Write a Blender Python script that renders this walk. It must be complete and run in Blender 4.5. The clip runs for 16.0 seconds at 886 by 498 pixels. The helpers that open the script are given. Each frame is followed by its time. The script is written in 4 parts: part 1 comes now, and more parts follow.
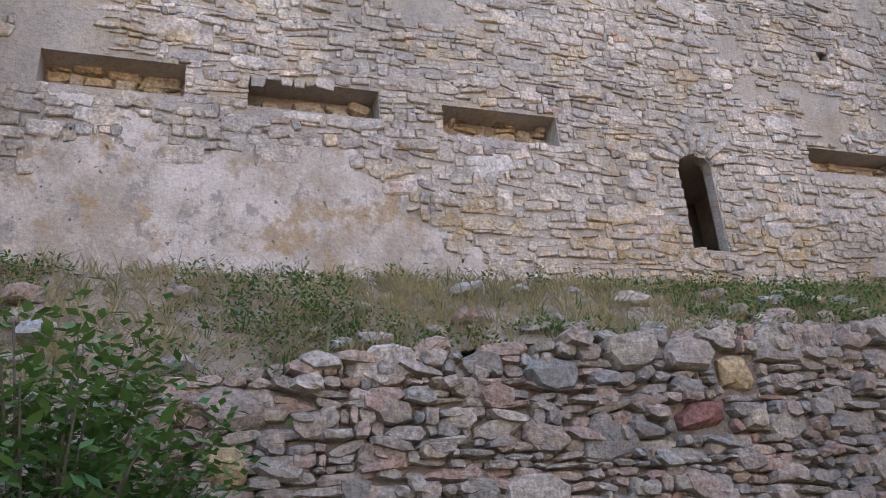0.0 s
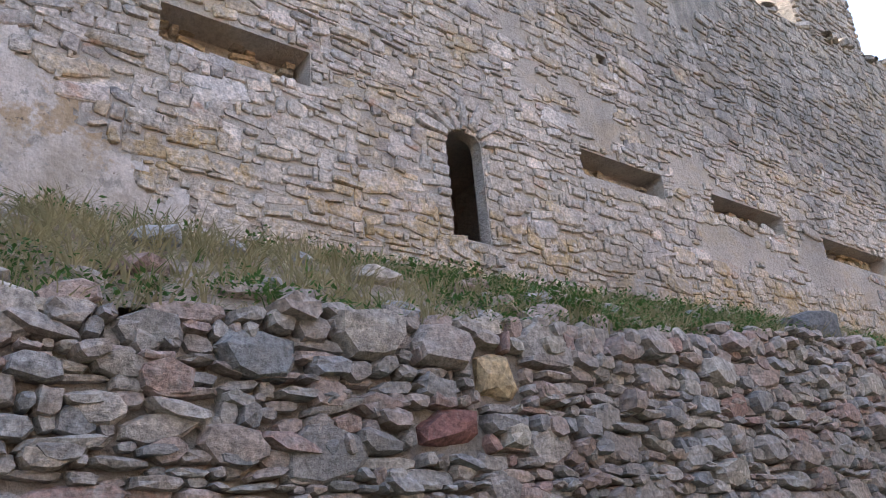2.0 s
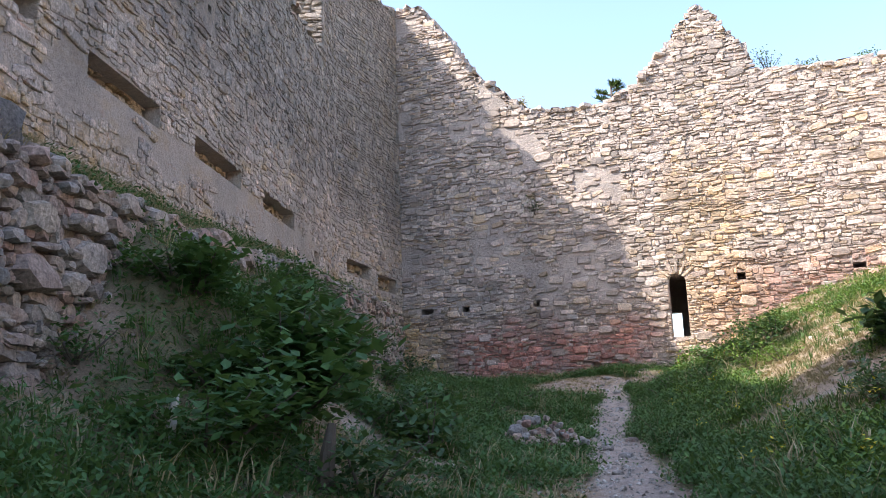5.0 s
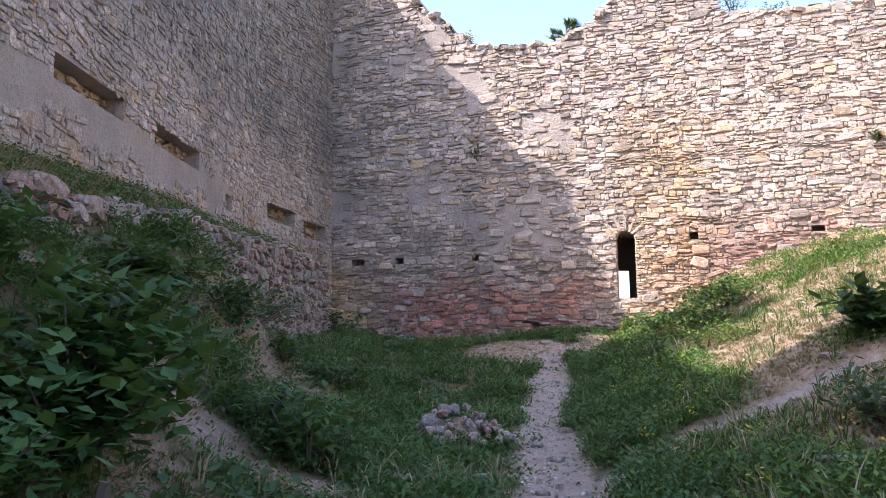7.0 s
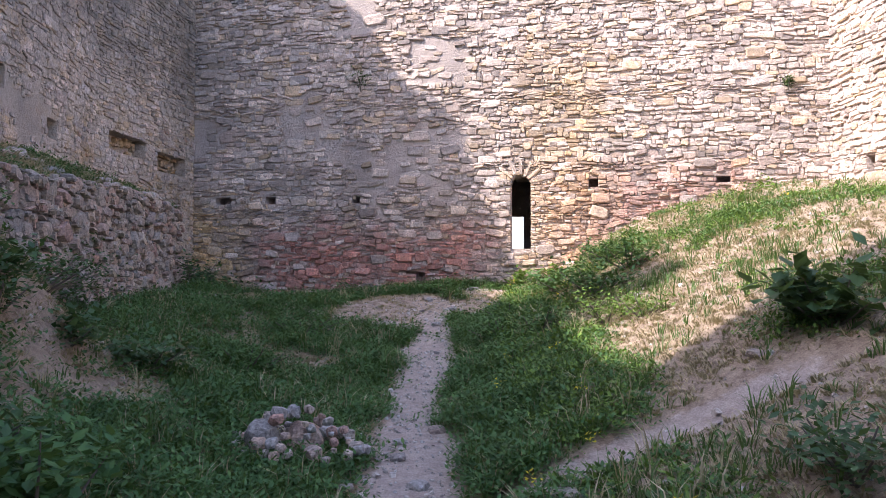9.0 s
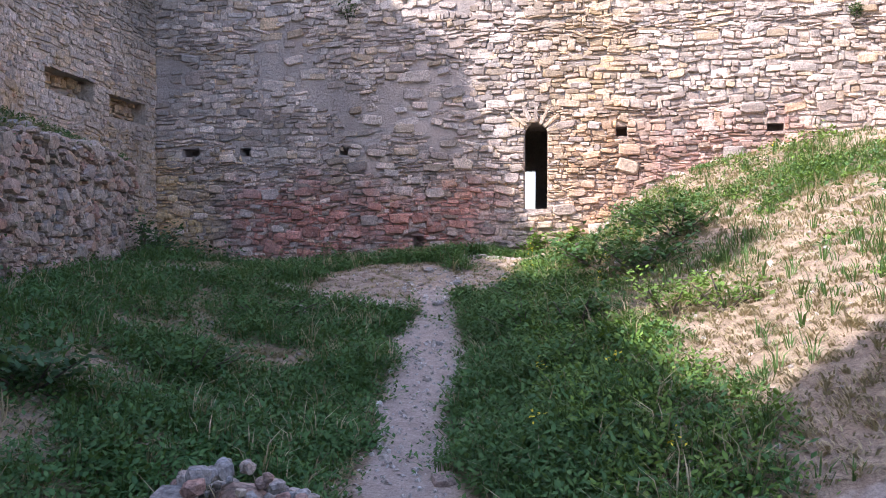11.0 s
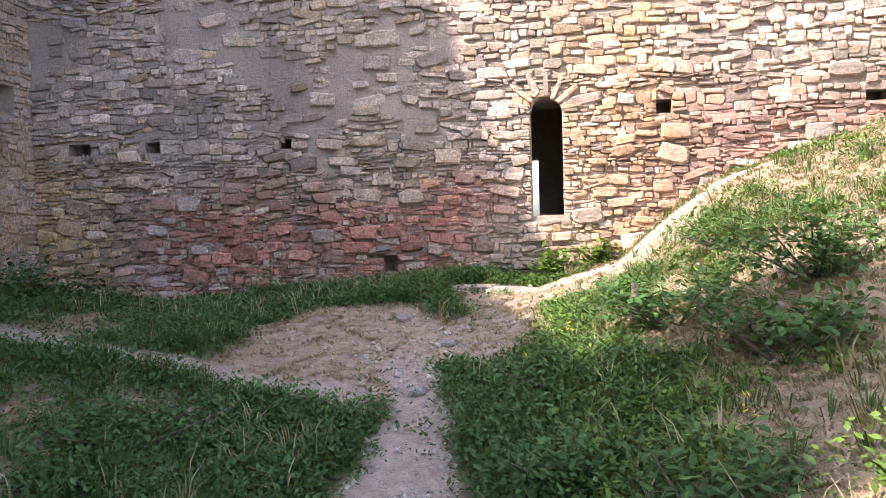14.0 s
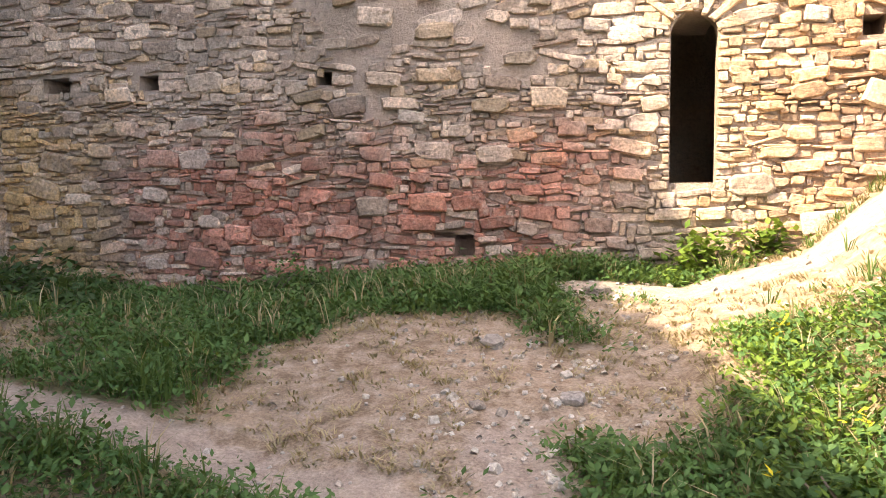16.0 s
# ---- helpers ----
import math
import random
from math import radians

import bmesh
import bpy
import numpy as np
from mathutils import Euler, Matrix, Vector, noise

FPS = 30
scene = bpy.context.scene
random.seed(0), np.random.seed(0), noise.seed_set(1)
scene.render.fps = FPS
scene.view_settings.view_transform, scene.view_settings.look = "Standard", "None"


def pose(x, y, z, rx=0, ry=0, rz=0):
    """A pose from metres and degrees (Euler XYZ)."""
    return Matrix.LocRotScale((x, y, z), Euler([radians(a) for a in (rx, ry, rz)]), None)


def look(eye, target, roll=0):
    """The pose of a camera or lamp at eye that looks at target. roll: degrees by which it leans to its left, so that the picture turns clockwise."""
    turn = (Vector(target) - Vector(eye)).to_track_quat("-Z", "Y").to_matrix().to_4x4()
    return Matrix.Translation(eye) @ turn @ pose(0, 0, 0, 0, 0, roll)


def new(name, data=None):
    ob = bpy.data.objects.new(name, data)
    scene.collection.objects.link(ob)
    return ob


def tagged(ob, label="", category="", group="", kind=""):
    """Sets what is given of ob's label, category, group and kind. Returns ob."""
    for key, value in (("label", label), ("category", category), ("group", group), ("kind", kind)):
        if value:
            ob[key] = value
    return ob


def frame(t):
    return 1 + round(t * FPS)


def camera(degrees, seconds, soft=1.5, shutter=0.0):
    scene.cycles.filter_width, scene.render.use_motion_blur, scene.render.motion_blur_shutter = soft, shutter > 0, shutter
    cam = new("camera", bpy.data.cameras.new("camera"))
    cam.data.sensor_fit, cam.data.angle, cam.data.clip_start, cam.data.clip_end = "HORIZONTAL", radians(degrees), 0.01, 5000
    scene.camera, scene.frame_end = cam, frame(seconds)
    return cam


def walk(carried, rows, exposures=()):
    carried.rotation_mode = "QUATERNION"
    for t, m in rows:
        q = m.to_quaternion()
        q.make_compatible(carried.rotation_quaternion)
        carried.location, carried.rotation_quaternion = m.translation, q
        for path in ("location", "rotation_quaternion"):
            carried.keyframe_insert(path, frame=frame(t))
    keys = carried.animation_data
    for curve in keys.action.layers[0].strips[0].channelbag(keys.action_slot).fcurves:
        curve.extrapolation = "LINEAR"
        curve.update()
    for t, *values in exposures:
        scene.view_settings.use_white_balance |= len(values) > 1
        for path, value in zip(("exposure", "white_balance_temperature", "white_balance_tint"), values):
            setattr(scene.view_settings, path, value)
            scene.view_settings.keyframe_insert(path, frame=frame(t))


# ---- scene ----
cam = camera(56.82, 16.0, soft=0.75)


def turn(yaw, pitch, roll):
    """Heading from +y towards -x, tilt above the horizon and roll, in degrees."""
    return pose(0, 0, 0, 90 + pitch, 0, yaw) @ pose(0, 0, 0, 0, 0, roll)


PATH = [
    (0.0, pose(4.086, -21.239, -1.689) @ turn(85.61, 22.86, -4.42)),
    (0.5, pose(3.673, -21.212, -1.629) @ turn(89.54, 23.79, -5.44)),
    (1.0, pose(3.300, -21.192, -1.601) @ turn(82.11, 24.75, -4.34)),
    (1.5, pose(2.964, -21.063, -1.520) @ turn(68.81, 23.32, -4.83)),
    (2.0, pose(2.635, -20.854, -1.502) @ turn(66.26, 22.93, -4.98)),
    (2.5, pose(2.298, -20.654, -1.466) @ turn(58.71, 22.74, -4.84)),
    (3.0, pose(2.072, -20.407, -1.423) @ turn(44.35, 21.00, -4.66)),
    (3.5, pose(2.042, -20.020, -1.467) @ turn(38.87, 19.43, -4.13)),
    (4.0, pose(1.910, -19.554, -1.494) @ turn(30.04, 16.68, -3.90)),
    (4.5, pose(1.782, -19.084, -1.434) @ turn(22.99, 12.97, -2.94)),
    (4.7, pose(1.752, -18.901, -1.419) @ turn(21.86, 12.14, -2.57)),
    (6.8, pose(1.579, -17.288, -1.043) @ turn(16.87, 7.49, -1.25)),
    (7.0, pose(1.588, -17.127, -0.980) @ turn(17.26, 7.02, -0.78)),
    (7.5, pose(1.489, -16.675, -0.941) @ turn(10.53, 6.40, 0.56)),
    (8.0, pose(1.451, -16.282, -0.781) @ turn(0.66, 4.53, 1.28)),
    (8.5, pose(1.549, -15.907, -0.724) @ turn(2.11, 2.92, 1.03)),
    (9.0, pose(1.493, -15.399, -0.579) @ turn(10.19, 2.21, 0.04)),
    (9.5, pose(1.310, -14.867, -0.489) @ turn(8.70, 0.92, 0.62)),
    (10.0, pose(1.127, -14.440, -0.469) @ turn(9.80, 0.12, 0.52)),
    (10.2, pose(1.092, -14.219, -0.473) @ turn(10.17, -0.47, 0.53)),
    (12.3, pose(0.989, -11.778, -0.224) @ turn(8.02, -1.20, -2.01)),
    (12.5, pose(0.908, -11.547, -0.185) @ turn(7.00, -1.65, -2.13)),
    (13.0, pose(0.718, -10.996, -0.065) @ turn(4.71, -2.69, -2.12)),
    (13.5, pose(0.606, -10.368, 0.050) @ turn(8.40, -2.58, -2.21)),
    (14.0, pose(0.444, -9.790, 0.029) @ turn(8.73, -2.23, -1.57)),
    (14.5, pose(0.315, -9.195, 0.004) @ turn(9.00, -4.11, -1.54)),
    (15.0, pose(0.120, -8.508, 0.039) @ turn(14.26, -4.23, -1.10)),
    (15.5, pose(-0.145, -7.830, 0.019) @ turn(16.04, -4.72, -0.40)),
    (16.0, pose(-0.301, -7.092, 0.027) @ turn(12.76, -4.53, -0.53)),
]
EXPOSURES = [(0.0, 2.5, 6750, 15), (1.5, 2.42, 6500, 14), (2.5, 2.38, 6450, 13), (3.5, 1.88, 6300, 10), (4.5, 1.8, 6250, 11), (7.0, 1.82, 6150, 20), (10.0, 1.9, 6050, 22), (12.5, 1.9, 5700, 18), (14.0, 2.14, 6600, 17), (15.5, 2.58, 8400, 17), (16.0, 2.6, 8500, 17)]
walk(cam, PATH, EXPOSURES)

# ---- world and sun ----
SUN_TRAVEL = Vector((6.4, 4.35, -7.8)).normalized()
to_sun = -SUN_TRAVEL
world = bpy.data.worlds.new("sky")
scene.world = world
world.use_nodes = True
wn = world.node_tree
sky = wn.nodes.new("ShaderNodeTexSky")
sky.sky_type = "NISHITA"
sky.sun_disc = False
sky.sun_elevation = math.asin(to_sun.z)
sky.sun_rotation = math.atan2(to_sun.x, to_sun.y)
sky.air_density, sky.dust_density, sky.ozone_density = 1.0, 2.5, 1.0
wn.links.new(sky.outputs[0], wn.nodes["Background"].inputs[0])
wn.nodes["Background"].inputs[1].default_value = 0.15
sun = new("sun", bpy.data.lights.new("sun", "SUN"))
sun.data.energy, sun.data.angle, sun.data.color = 2.65, radians(0.6), (1.0, 0.93, 0.82)
sun.matrix_world = look((0, 0, 30), Vector((0, 0, 30)) + SUN_TRAVEL)


# ---- materials ----
class Nodes:
    """A small writer of node trees."""

    def __init__(self, name, rough=0.9):
        self.mat = bpy.data.materials.new(name)
        self.mat.use_nodes = True
        self.nt = self.mat.node_tree
        self.bsdf = self.nt.nodes["Principled BSDF"]
        self.bsdf.inputs["Roughness"].default_value = rough
        self.bsdf.inputs["Specular IOR Level"].default_value = 0.25
        self.pos = self.nt.nodes.new("ShaderNodeNewGeometry").outputs["Position"]

    def put(self, sock, val):
        if isinstance(val, bpy.types.NodeSocket):
            self.nt.links.new(val, sock)
        elif isinstance(val, (tuple, list)) and len(val) == 3 and sock.type == "RGBA":
            sock.default_value = (*val, 1)
        else:
            sock.default_value = val

    def noise(self, scale, detail=4, rough=0.6, vec=None, stretch=None):
        vec = vec or self.pos
        if stretch:
            mp = self.nt.nodes.new("ShaderNodeMapping")
            self.nt.links.new(vec, mp.inputs[0])
            mp.inputs["Scale"].default_value = stretch
            vec = mp.outputs[0]
        n = self.nt.nodes.new("ShaderNodeTexNoise")
        self.nt.links.new(vec, n.inputs["Vector"])
        n.inputs["Scale"].default_value, n.inputs["Detail"].default_value, n.inputs["Roughness"].default_value = scale, detail, rough
        return n.outputs["Fac"]

    def ramp(self, fac, stops):
        r = self.nt.nodes.new("ShaderNodeValToRGB")
        el = r.color_ramp.elements
        while len(el) < len(stops):
            el.new(0.5)
        for e, (p, c) in zip(el, stops):
            e.position = p
            e.color = (*c, 1) if isinstance(c, tuple) else (c, c, c, 1)
        self.put(r.inputs[0], fac)
        return r.outputs[0]

    def mix(self, fac, a, b, mode="MIX"):
        m = self.nt.nodes.new("ShaderNodeMix")
        m.data_type, m.blend_type = "RGBA", mode
        self.put(m.inputs[0], fac)
        self.put(m.inputs[6], a)
        self.put(m.inputs[7], b)
        return m.outputs[2]

    def math(self, op, a, b=0.0):
        m = self.nt.nodes.new("ShaderNodeMath")
        m.operation = op
        self.put(m.inputs[0], a)
        self.put(m.inputs[1], b)
        return m.outputs[0]

    def axis(self, k):
        s = self.nt.nodes.new("ShaderNodeSeparateXYZ")
        self.nt.links.new(self.pos, s.inputs[0])
        return s.outputs[k]

    def band(self, val, lo, hi, soft):
        """1 between lo and hi, falling off over soft."""
        a = self.nt.nodes.new("ShaderNodeMapRange")
        a.interpolation_type = "SMOOTHSTEP"
        self.put(a.inputs[0], val)
        a.inputs[1].default_value, a.inputs[2].default_value = lo - soft, lo + soft
        b = self.nt.nodes.new("ShaderNodeMapRange")
        b.interpolation_type = "SMOOTHSTEP"
        self.put(b.inputs[0], val)
        b.inputs[1].default_value, b.inputs[2].default_value = hi - soft, hi + soft
        b.inputs[3].default_value, b.inputs[4].default_value = 1, 0
        return self.math("MULTIPLY", a.outputs[0], b.outputs[0])

    def random(self, own):
        if own:
            return self.nt.nodes.new("ShaderNodeObjectInfo").outputs["Random"]
        return self.nt.nodes.new("ShaderNodeNewGeometry").outputs["Random Per Island"]

    def attr(self, name):
        a = self.nt.nodes.new("ShaderNodeAttribute")
        a.attribute_name = name
        return a.outputs["Fac"]

    def finish(self, colour, bump, strength=0.5, distance=0.02):
        self.put(self.bsdf.inputs["Base Color"], colour)
        b = self.nt.nodes.new("ShaderNodeBump")
        b.inputs["Strength"].default_value, b.inputs["Distance"].default_value = strength, distance
        self.nt.links.new(bump, b.inputs["Height"])
        self.nt.links.new(b.outputs[0], self.bsdf.inputs["Normal"])
        return self.mat


def weathered(n, colour, dark=0.55):
    """Grain, pale lichen and grey-black weathering over a stone colour."""
    fine = n.noise(38, 5, 0.7)
    colour = n.mix(1.0, colour, n.ramp(fine, [(0.28, 0.4), (0.5, 0.98), (0.72, 1.5)]), "MULTIPLY")
    colour = n.mix(1.0, colour, n.ramp(n.noise(13, 4, 0.7), [(0.3, 0.66), (0.5, 1.0), (0.7, 1.25)]), "MULTIPLY")
    stain = n.ramp(n.noise(0.9, 5, 0.65, stretch=(1, 1, 0.45)), [(0.46, 0.0), (0.68, 1.0)])
    colour = n.mix(n.math("MULTIPLY", stain, dark), colour, (0.17, 0.15, 0.132))
    lichen = n.ramp(n.noise(7, 5, 0.7), [(0.6, 0.0), (0.72, 1.0)])
    return n.mix(n.math("MULTIPLY", lichen, 0.35), colour, (0.5, 0.49, 0.45)), fine


def end_zones(n, colour, rnd=None):
    """Red sandstone in the lower courses, ochre by the corner and round the slit."""
    x, z, w = n.axis(0), n.axis(2), n.noise(1.3, 4, 0.6)
    wz = n.math("ADD", z, n.math("MULTIPLY", w, 1.6))
    wx = n.math("ADD", x, n.math("MULTIPLY", w, 1.6))
    pick = n.ramp(n.noise(2.7, 3, 0.7), [(0.34, 0.5), (0.52, 1.0)])
    if rnd:  # stone by stone
        pick = n.math("MULTIPLY", n.ramp(pick, [(0.0, 0.6), (1.0, 1.0)]), n.ramp(n.math("FRACT", n.math("MULTIPLY", rnd, 13.3)), [(0.16, 0.15), (0.28, 1.0)]))
    red = n.math("MULTIPLY", n.math("MULTIPLY", n.band(wx, -4.3, 0.3, 0.7), n.band(wz, -3, 1.2, 0.45)), pick)
    red2 = n.math("MULTIPLY", n.math("MULTIPLY", n.band(wx, 1.6, 5.2, 0.6), n.band(wz, -1, 2.3, 0.5)), n.math("MULTIPLY", pick, 0.6))
    och = n.math("MULTIPLY", n.math("MULTIPLY", n.band(wx, -9, -4.6, 0.4), n.band(wz, -3, 1.7, 0.4)), pick)
    och2 = n.math("MULTIPLY", n.math("MULTIPLY", n.band(wx, 1.0, 2.6, 0.4), n.band(wz, -3, 4.6, 0.8)), n.math("MULTIPLY", pick, 0.6))
    colour = n.mix(n.math("MULTIPLY", n.math("MAXIMUM", red, red2), 0.97), colour, n.mix(w, (0.36, 0.13, 0.09), (0.54, 0.27, 0.21)))
    return n.mix(n.math("MULTIPLY", n.math("MAXIMUM", och, och2), 0.8), colour, (0.52, 0.345, 0.15))


def warm_patches(n, colour):
    """Ochre and rusty runs of stone in the palace wall."""
    och = n.ramp(n.noise(1.7, 4, 0.65, stretch=(1, 1, 1.8)), [(0.5, 0.0), (0.64, 0.75)])
    rust = n.ramp(n.noise(3.1, 3, 0.6, stretch=(1, 1, 2.0)), [(0.62, 0.0), (0.7, 0.6)])
    return n.mix(rust, n.mix(och, colour, (0.52, 0.37, 0.20)), (0.45, 0.22, 0.12))


def smear(n, colour, tone, low, high, most):
    """Old mortar spread over the faces of the stones, in ragged patches."""
    patch = n.math("ADD", n.math("MULTIPLY", n.noise(1.6, 4, 0.65), 0.6), n.math("MULTIPLY", n.noise(17, 4, 0.7), 0.4))
    tone = n.mix(n.noise(26, 5, 0.75), tuple(c * 0.75 for c in tone), tuple(c * 1.2 for c in tone))
    return n.mix(n.ramp(patch, [(low, 0.0), (high, most)]), colour, tone)


def ochre_foot(n, colour):
    """Ochre rubble bared along the foot of the palace wall."""
    z = n.math("ADD", n.axis(2), n.math("MULTIPLY", n.noise(1.5, 4, 0.6), 1.1))
    pick = n.ramp(n.noise(4.5, 3, 0.7), [(0.42, 0.15), (0.58, 0.8)])
    return n.mix(n.math("MULTIPLY", n.band(z, 0.2, 1.75, 0.1), pick), colour, (0.45, 0.30, 0.135))


def high_weathering(n, colour):
    """Black-grey growth over the upper, farther part of the palace wall."""
    w = n.noise(0.8, 5, 0.65)
    where = n.math("MULTIPLY", n.band(n.math("ADD", n.axis(2), n.math("MULTIPLY", w, 2.4)), 4.2, 20, 0.9), n.band(n.math("ADD", n.axis(1), n.math("MULTIPLY", w, 4.0)), -14.5, 9, 1.8))
    ragged = n.ramp(n.noise(5, 5, 0.7, stretch=(1, 1, 0.6)), [(0.3, 0.15), (0.6, 0.85)])
    return n.mix(n.math("MULTIPLY", where, ragged), colour, (0.17, 0.155, 0.135))


def stone_material(name, own, tones, dark, zones=False, strength=0.6, warm=False, mortar=None):
    n = Nodes(name)
    rnd = n.random(own)
    colour = n.ramp(rnd, [(i / (len(tones) - 1), c) for i, c in enumerate(tones)])
    if zones:
        colour = end_zones(n, colour, rnd)
    if zones or warm:
        light = n.ramp(n.math("FRACT", n.math("MULTIPLY", rnd, 37.7)), [(0.0, 0.68), (0.6, 1.12), (1.0, 1.45)])
        colour = n.mix(1.0, colour, light, "MULTIPLY")
    if warm:
        colour = ochre_foot(n, warm_patches(n, colour))
    if mortar:
        colour = smear(n, colour, *mortar)
    if warm:
        colour = high_weathering(n, colour)
    colour, fine = weathered(n, colour, dark)
    layer = n.noise(11, 5, 0.65, stretch=(1, 1, 3.2))
    return n.finish(colour, n.mix(0.5, fine, layer), strength, 0.03)


def mortar_material(name, base, dark, zones=False):
    n = Nodes(name)
    colour = n.mix(n.noise(2.2, 5, 0.65), tuple(c * 0.72 for c in base), tuple(min(1, c * 1.2) for c in base))
    if zones:
        colour = n.mix(0.45, colour, end_zones(n, colour))
    else:
        colour = high_weathering(n, n.mix(0.5, colour, warm_patches(n, colour)))
    stain = n.ramp(n.noise(0.9, 5, 0.65, stretch=(1, 1, 0.45)), [(0.46, 0.0), (0.68, 1.0)])
    colour = n.mix(n.math("MULTIPLY", stain, dark), colour, (0.15, 0.14, 0.13))
    fine = n.noise(24, 6, 0.75)
    colour = n.mix(1.0, colour, n.ramp(fine, [(0.3, 0.72), (0.5, 1.0), (0.7, 1.16)]), "MULTIPLY")
    return n.finish(colour, n.mix(0.5, fine, n.noise(6, 6, 0.7)), 1.0, 0.06)


CREAM = [(0.47, 0.38, 0.315), (0.56, 0.47, 0.40), (0.40, 0.315, 0.265), (0.60, 0.50, 0.42), (0.46, 0.34, 0.22), (0.48, 0.42, 0.375), (0.33, 0.28, 0.245), (0.50, 0.40, 0.33)]
RUBBLE = [(0.25, 0.235, 0.22), (0.50, 0.42, 0.35), (0.36, 0.31, 0.265), (0.37, 0.29, 0.235), (0.24, 0.23, 0.215), (0.43, 0.31, 0.25), (0.40, 0.32, 0.26), (0.38, 0.235, 0.19), (0.46, 0.385, 0.30), (0.30, 0.28, 0.265)]
END_SMEAR, PALACE_SMEAR, RUBBLE_SMEAR = ((0.52, 0.43, 0.37), 0.52, 0.62, 0.5), ((0.54, 0.455, 0.375), 0.46, 0.55, 0.85), ((0.36, 0.31, 0.265), 0.5, 0.6, 0.7)
m_end_own = stone_material("end_wall_stone", True, CREAM, 0.48, True, 0.8, mortar=END_SMEAR)
m_end = stone_material("end_wall_stones", False, CREAM, 0.48, True, 0.8, mortar=END_SMEAR)
m_left_own = stone_material("palace_stone", True, CREAM, 0.5, False, 0.9, True, PALACE_SMEAR)
m_left = stone_material("palace_stones", False, CREAM, 0.5, False, 0.9, True, PALACE_SMEAR)
m_rub_own = stone_material("rubble_stone", True, RUBBLE, 0.4, strength=0.9, mortar=RUBBLE_SMEAR)
m_rub = stone_material("rubble_stones", False, RUBBLE, 0.4, strength=0.9, mortar=RUBBLE_SMEAR)
m_end_mortar = mortar_material("end_wall_mortar", (0.49, 0.415, 0.365), 0.4, True)
m_left_mortar = mortar_material("palace_mortar", (0.54, 0.455, 0.375), 0.4)
m_rub_mortar = mortar_material("rubble_earth", (0.36, 0.30, 0.25), 0.3)
m_yellow = stone_material("yellow_sandstone", True, [(0.45, 0.33, 0.19), (0.5, 0.38, 0.22)], 0.15)
m_red = stone_material("red_sandstone", True, [(0.23, 0.11, 0.09), (0.26, 0.12, 0.10)], 0.15)
m_dark = stone_material("dark_stone", True, [(0.12, 0.115, 0.11), (0.15, 0.14, 0.13)], 0.3)
m_limestone = stone_material("pale_limestone", True, [(0.38, 0.36, 0.335), (0.30, 0.28, 0.265)], 0.35)


def plaster():
    n = Nodes("old_plaster", 0.85)
    colour = n.mix(n.ramp(n.noise(1.1, 5, 0.65), [(0.42, 0.0), (0.56, 1.0)]), (0.42, 0.34, 0.265), (0.62, 0.53, 0.46))
    colour = n.mix(n.ramp(n.noise(2.3, 6, 0.72), [(0.53, 0.0), (0.6, 0.85)]), colour, (0.40, 0.27, 0.15))
    colour = n.mix(n.ramp(n.noise(5.5, 6, 0.75), [(0.57, 0.0), (0.62, 0.8)]), colour, (0.30, 0.26, 0.22))
    colour = n.mix(n.ramp(n.noise(14, 3, 0.6), [(0.68, 0.0), (0.7, 0.9)]), colour, (0.16, 0.12, 0.09))
    colour = n.mix(1.0, colour, n.ramp(n.noise(34, 5, 0.75), [(0.3, 0.7), (0.7, 1.15)]), "MULTIPLY")
    return n.finish(colour, n.mix(0.5, n.noise(5, 6, 0.7), n.noise(24, 5, 0.7)), 0.9, 0.04)


m_plaster = plaster()


def ground_material():
    n = Nodes("earth_and_dry_grass", 0.95)
    path, green = n.attr("path"), n.attr("green")
    grain, mid, big = n.noise(60, 4, 0.7), n.noise(9, 5, 0.7), n.noise(1.4, 4, 0.6)
    straw = n.mix(n.ramp(mid, [(0.35, 0.0), (0.65, 1.0)]), (0.22, 0.16, 0.115), (0.46, 0.36, 0.26))
    straw = n.mix(n.ramp(big, [(0.4, 0.0), (0.7, 0.7)]), straw, (0.40, 0.31, 0.235))
    dust = n.mix(n.ramp(mid, [(0.3, 0.0), (0.7, 1.0)]), (0.33, 0.265, 0.22), (0.51, 0.425, 0.365))
    moss = n.mix(mid, (0.08, 0.085, 0.04), (0.19, 0.18, 0.095))
    colour = n.mix(n.ramp(n.math("ADD", green, n.math("MULTIPLY", n.math("SUBTRACT", mid, 0.5), 1.3)), [(0.35, 0.0), (0.65, 0.85)]), straw, moss)
    colour = n.mix(n.ramp(n.math("ADD", path, n.math("MULTIPLY", n.math("SUBTRACT", mid, 0.5), 0.7)), [(0.4, 0.0), (0.6, 1.0)]), colour, dust)
    colour = n.mix(1.0, colour, n.ramp(grain, [(0.3, 0.66), (0.7, 1.2)]), "MULTIPLY")
    return n.finish(colour, n.mix(0.5, grain, mid), 0.9, 0.04)


m_ground = ground_material()


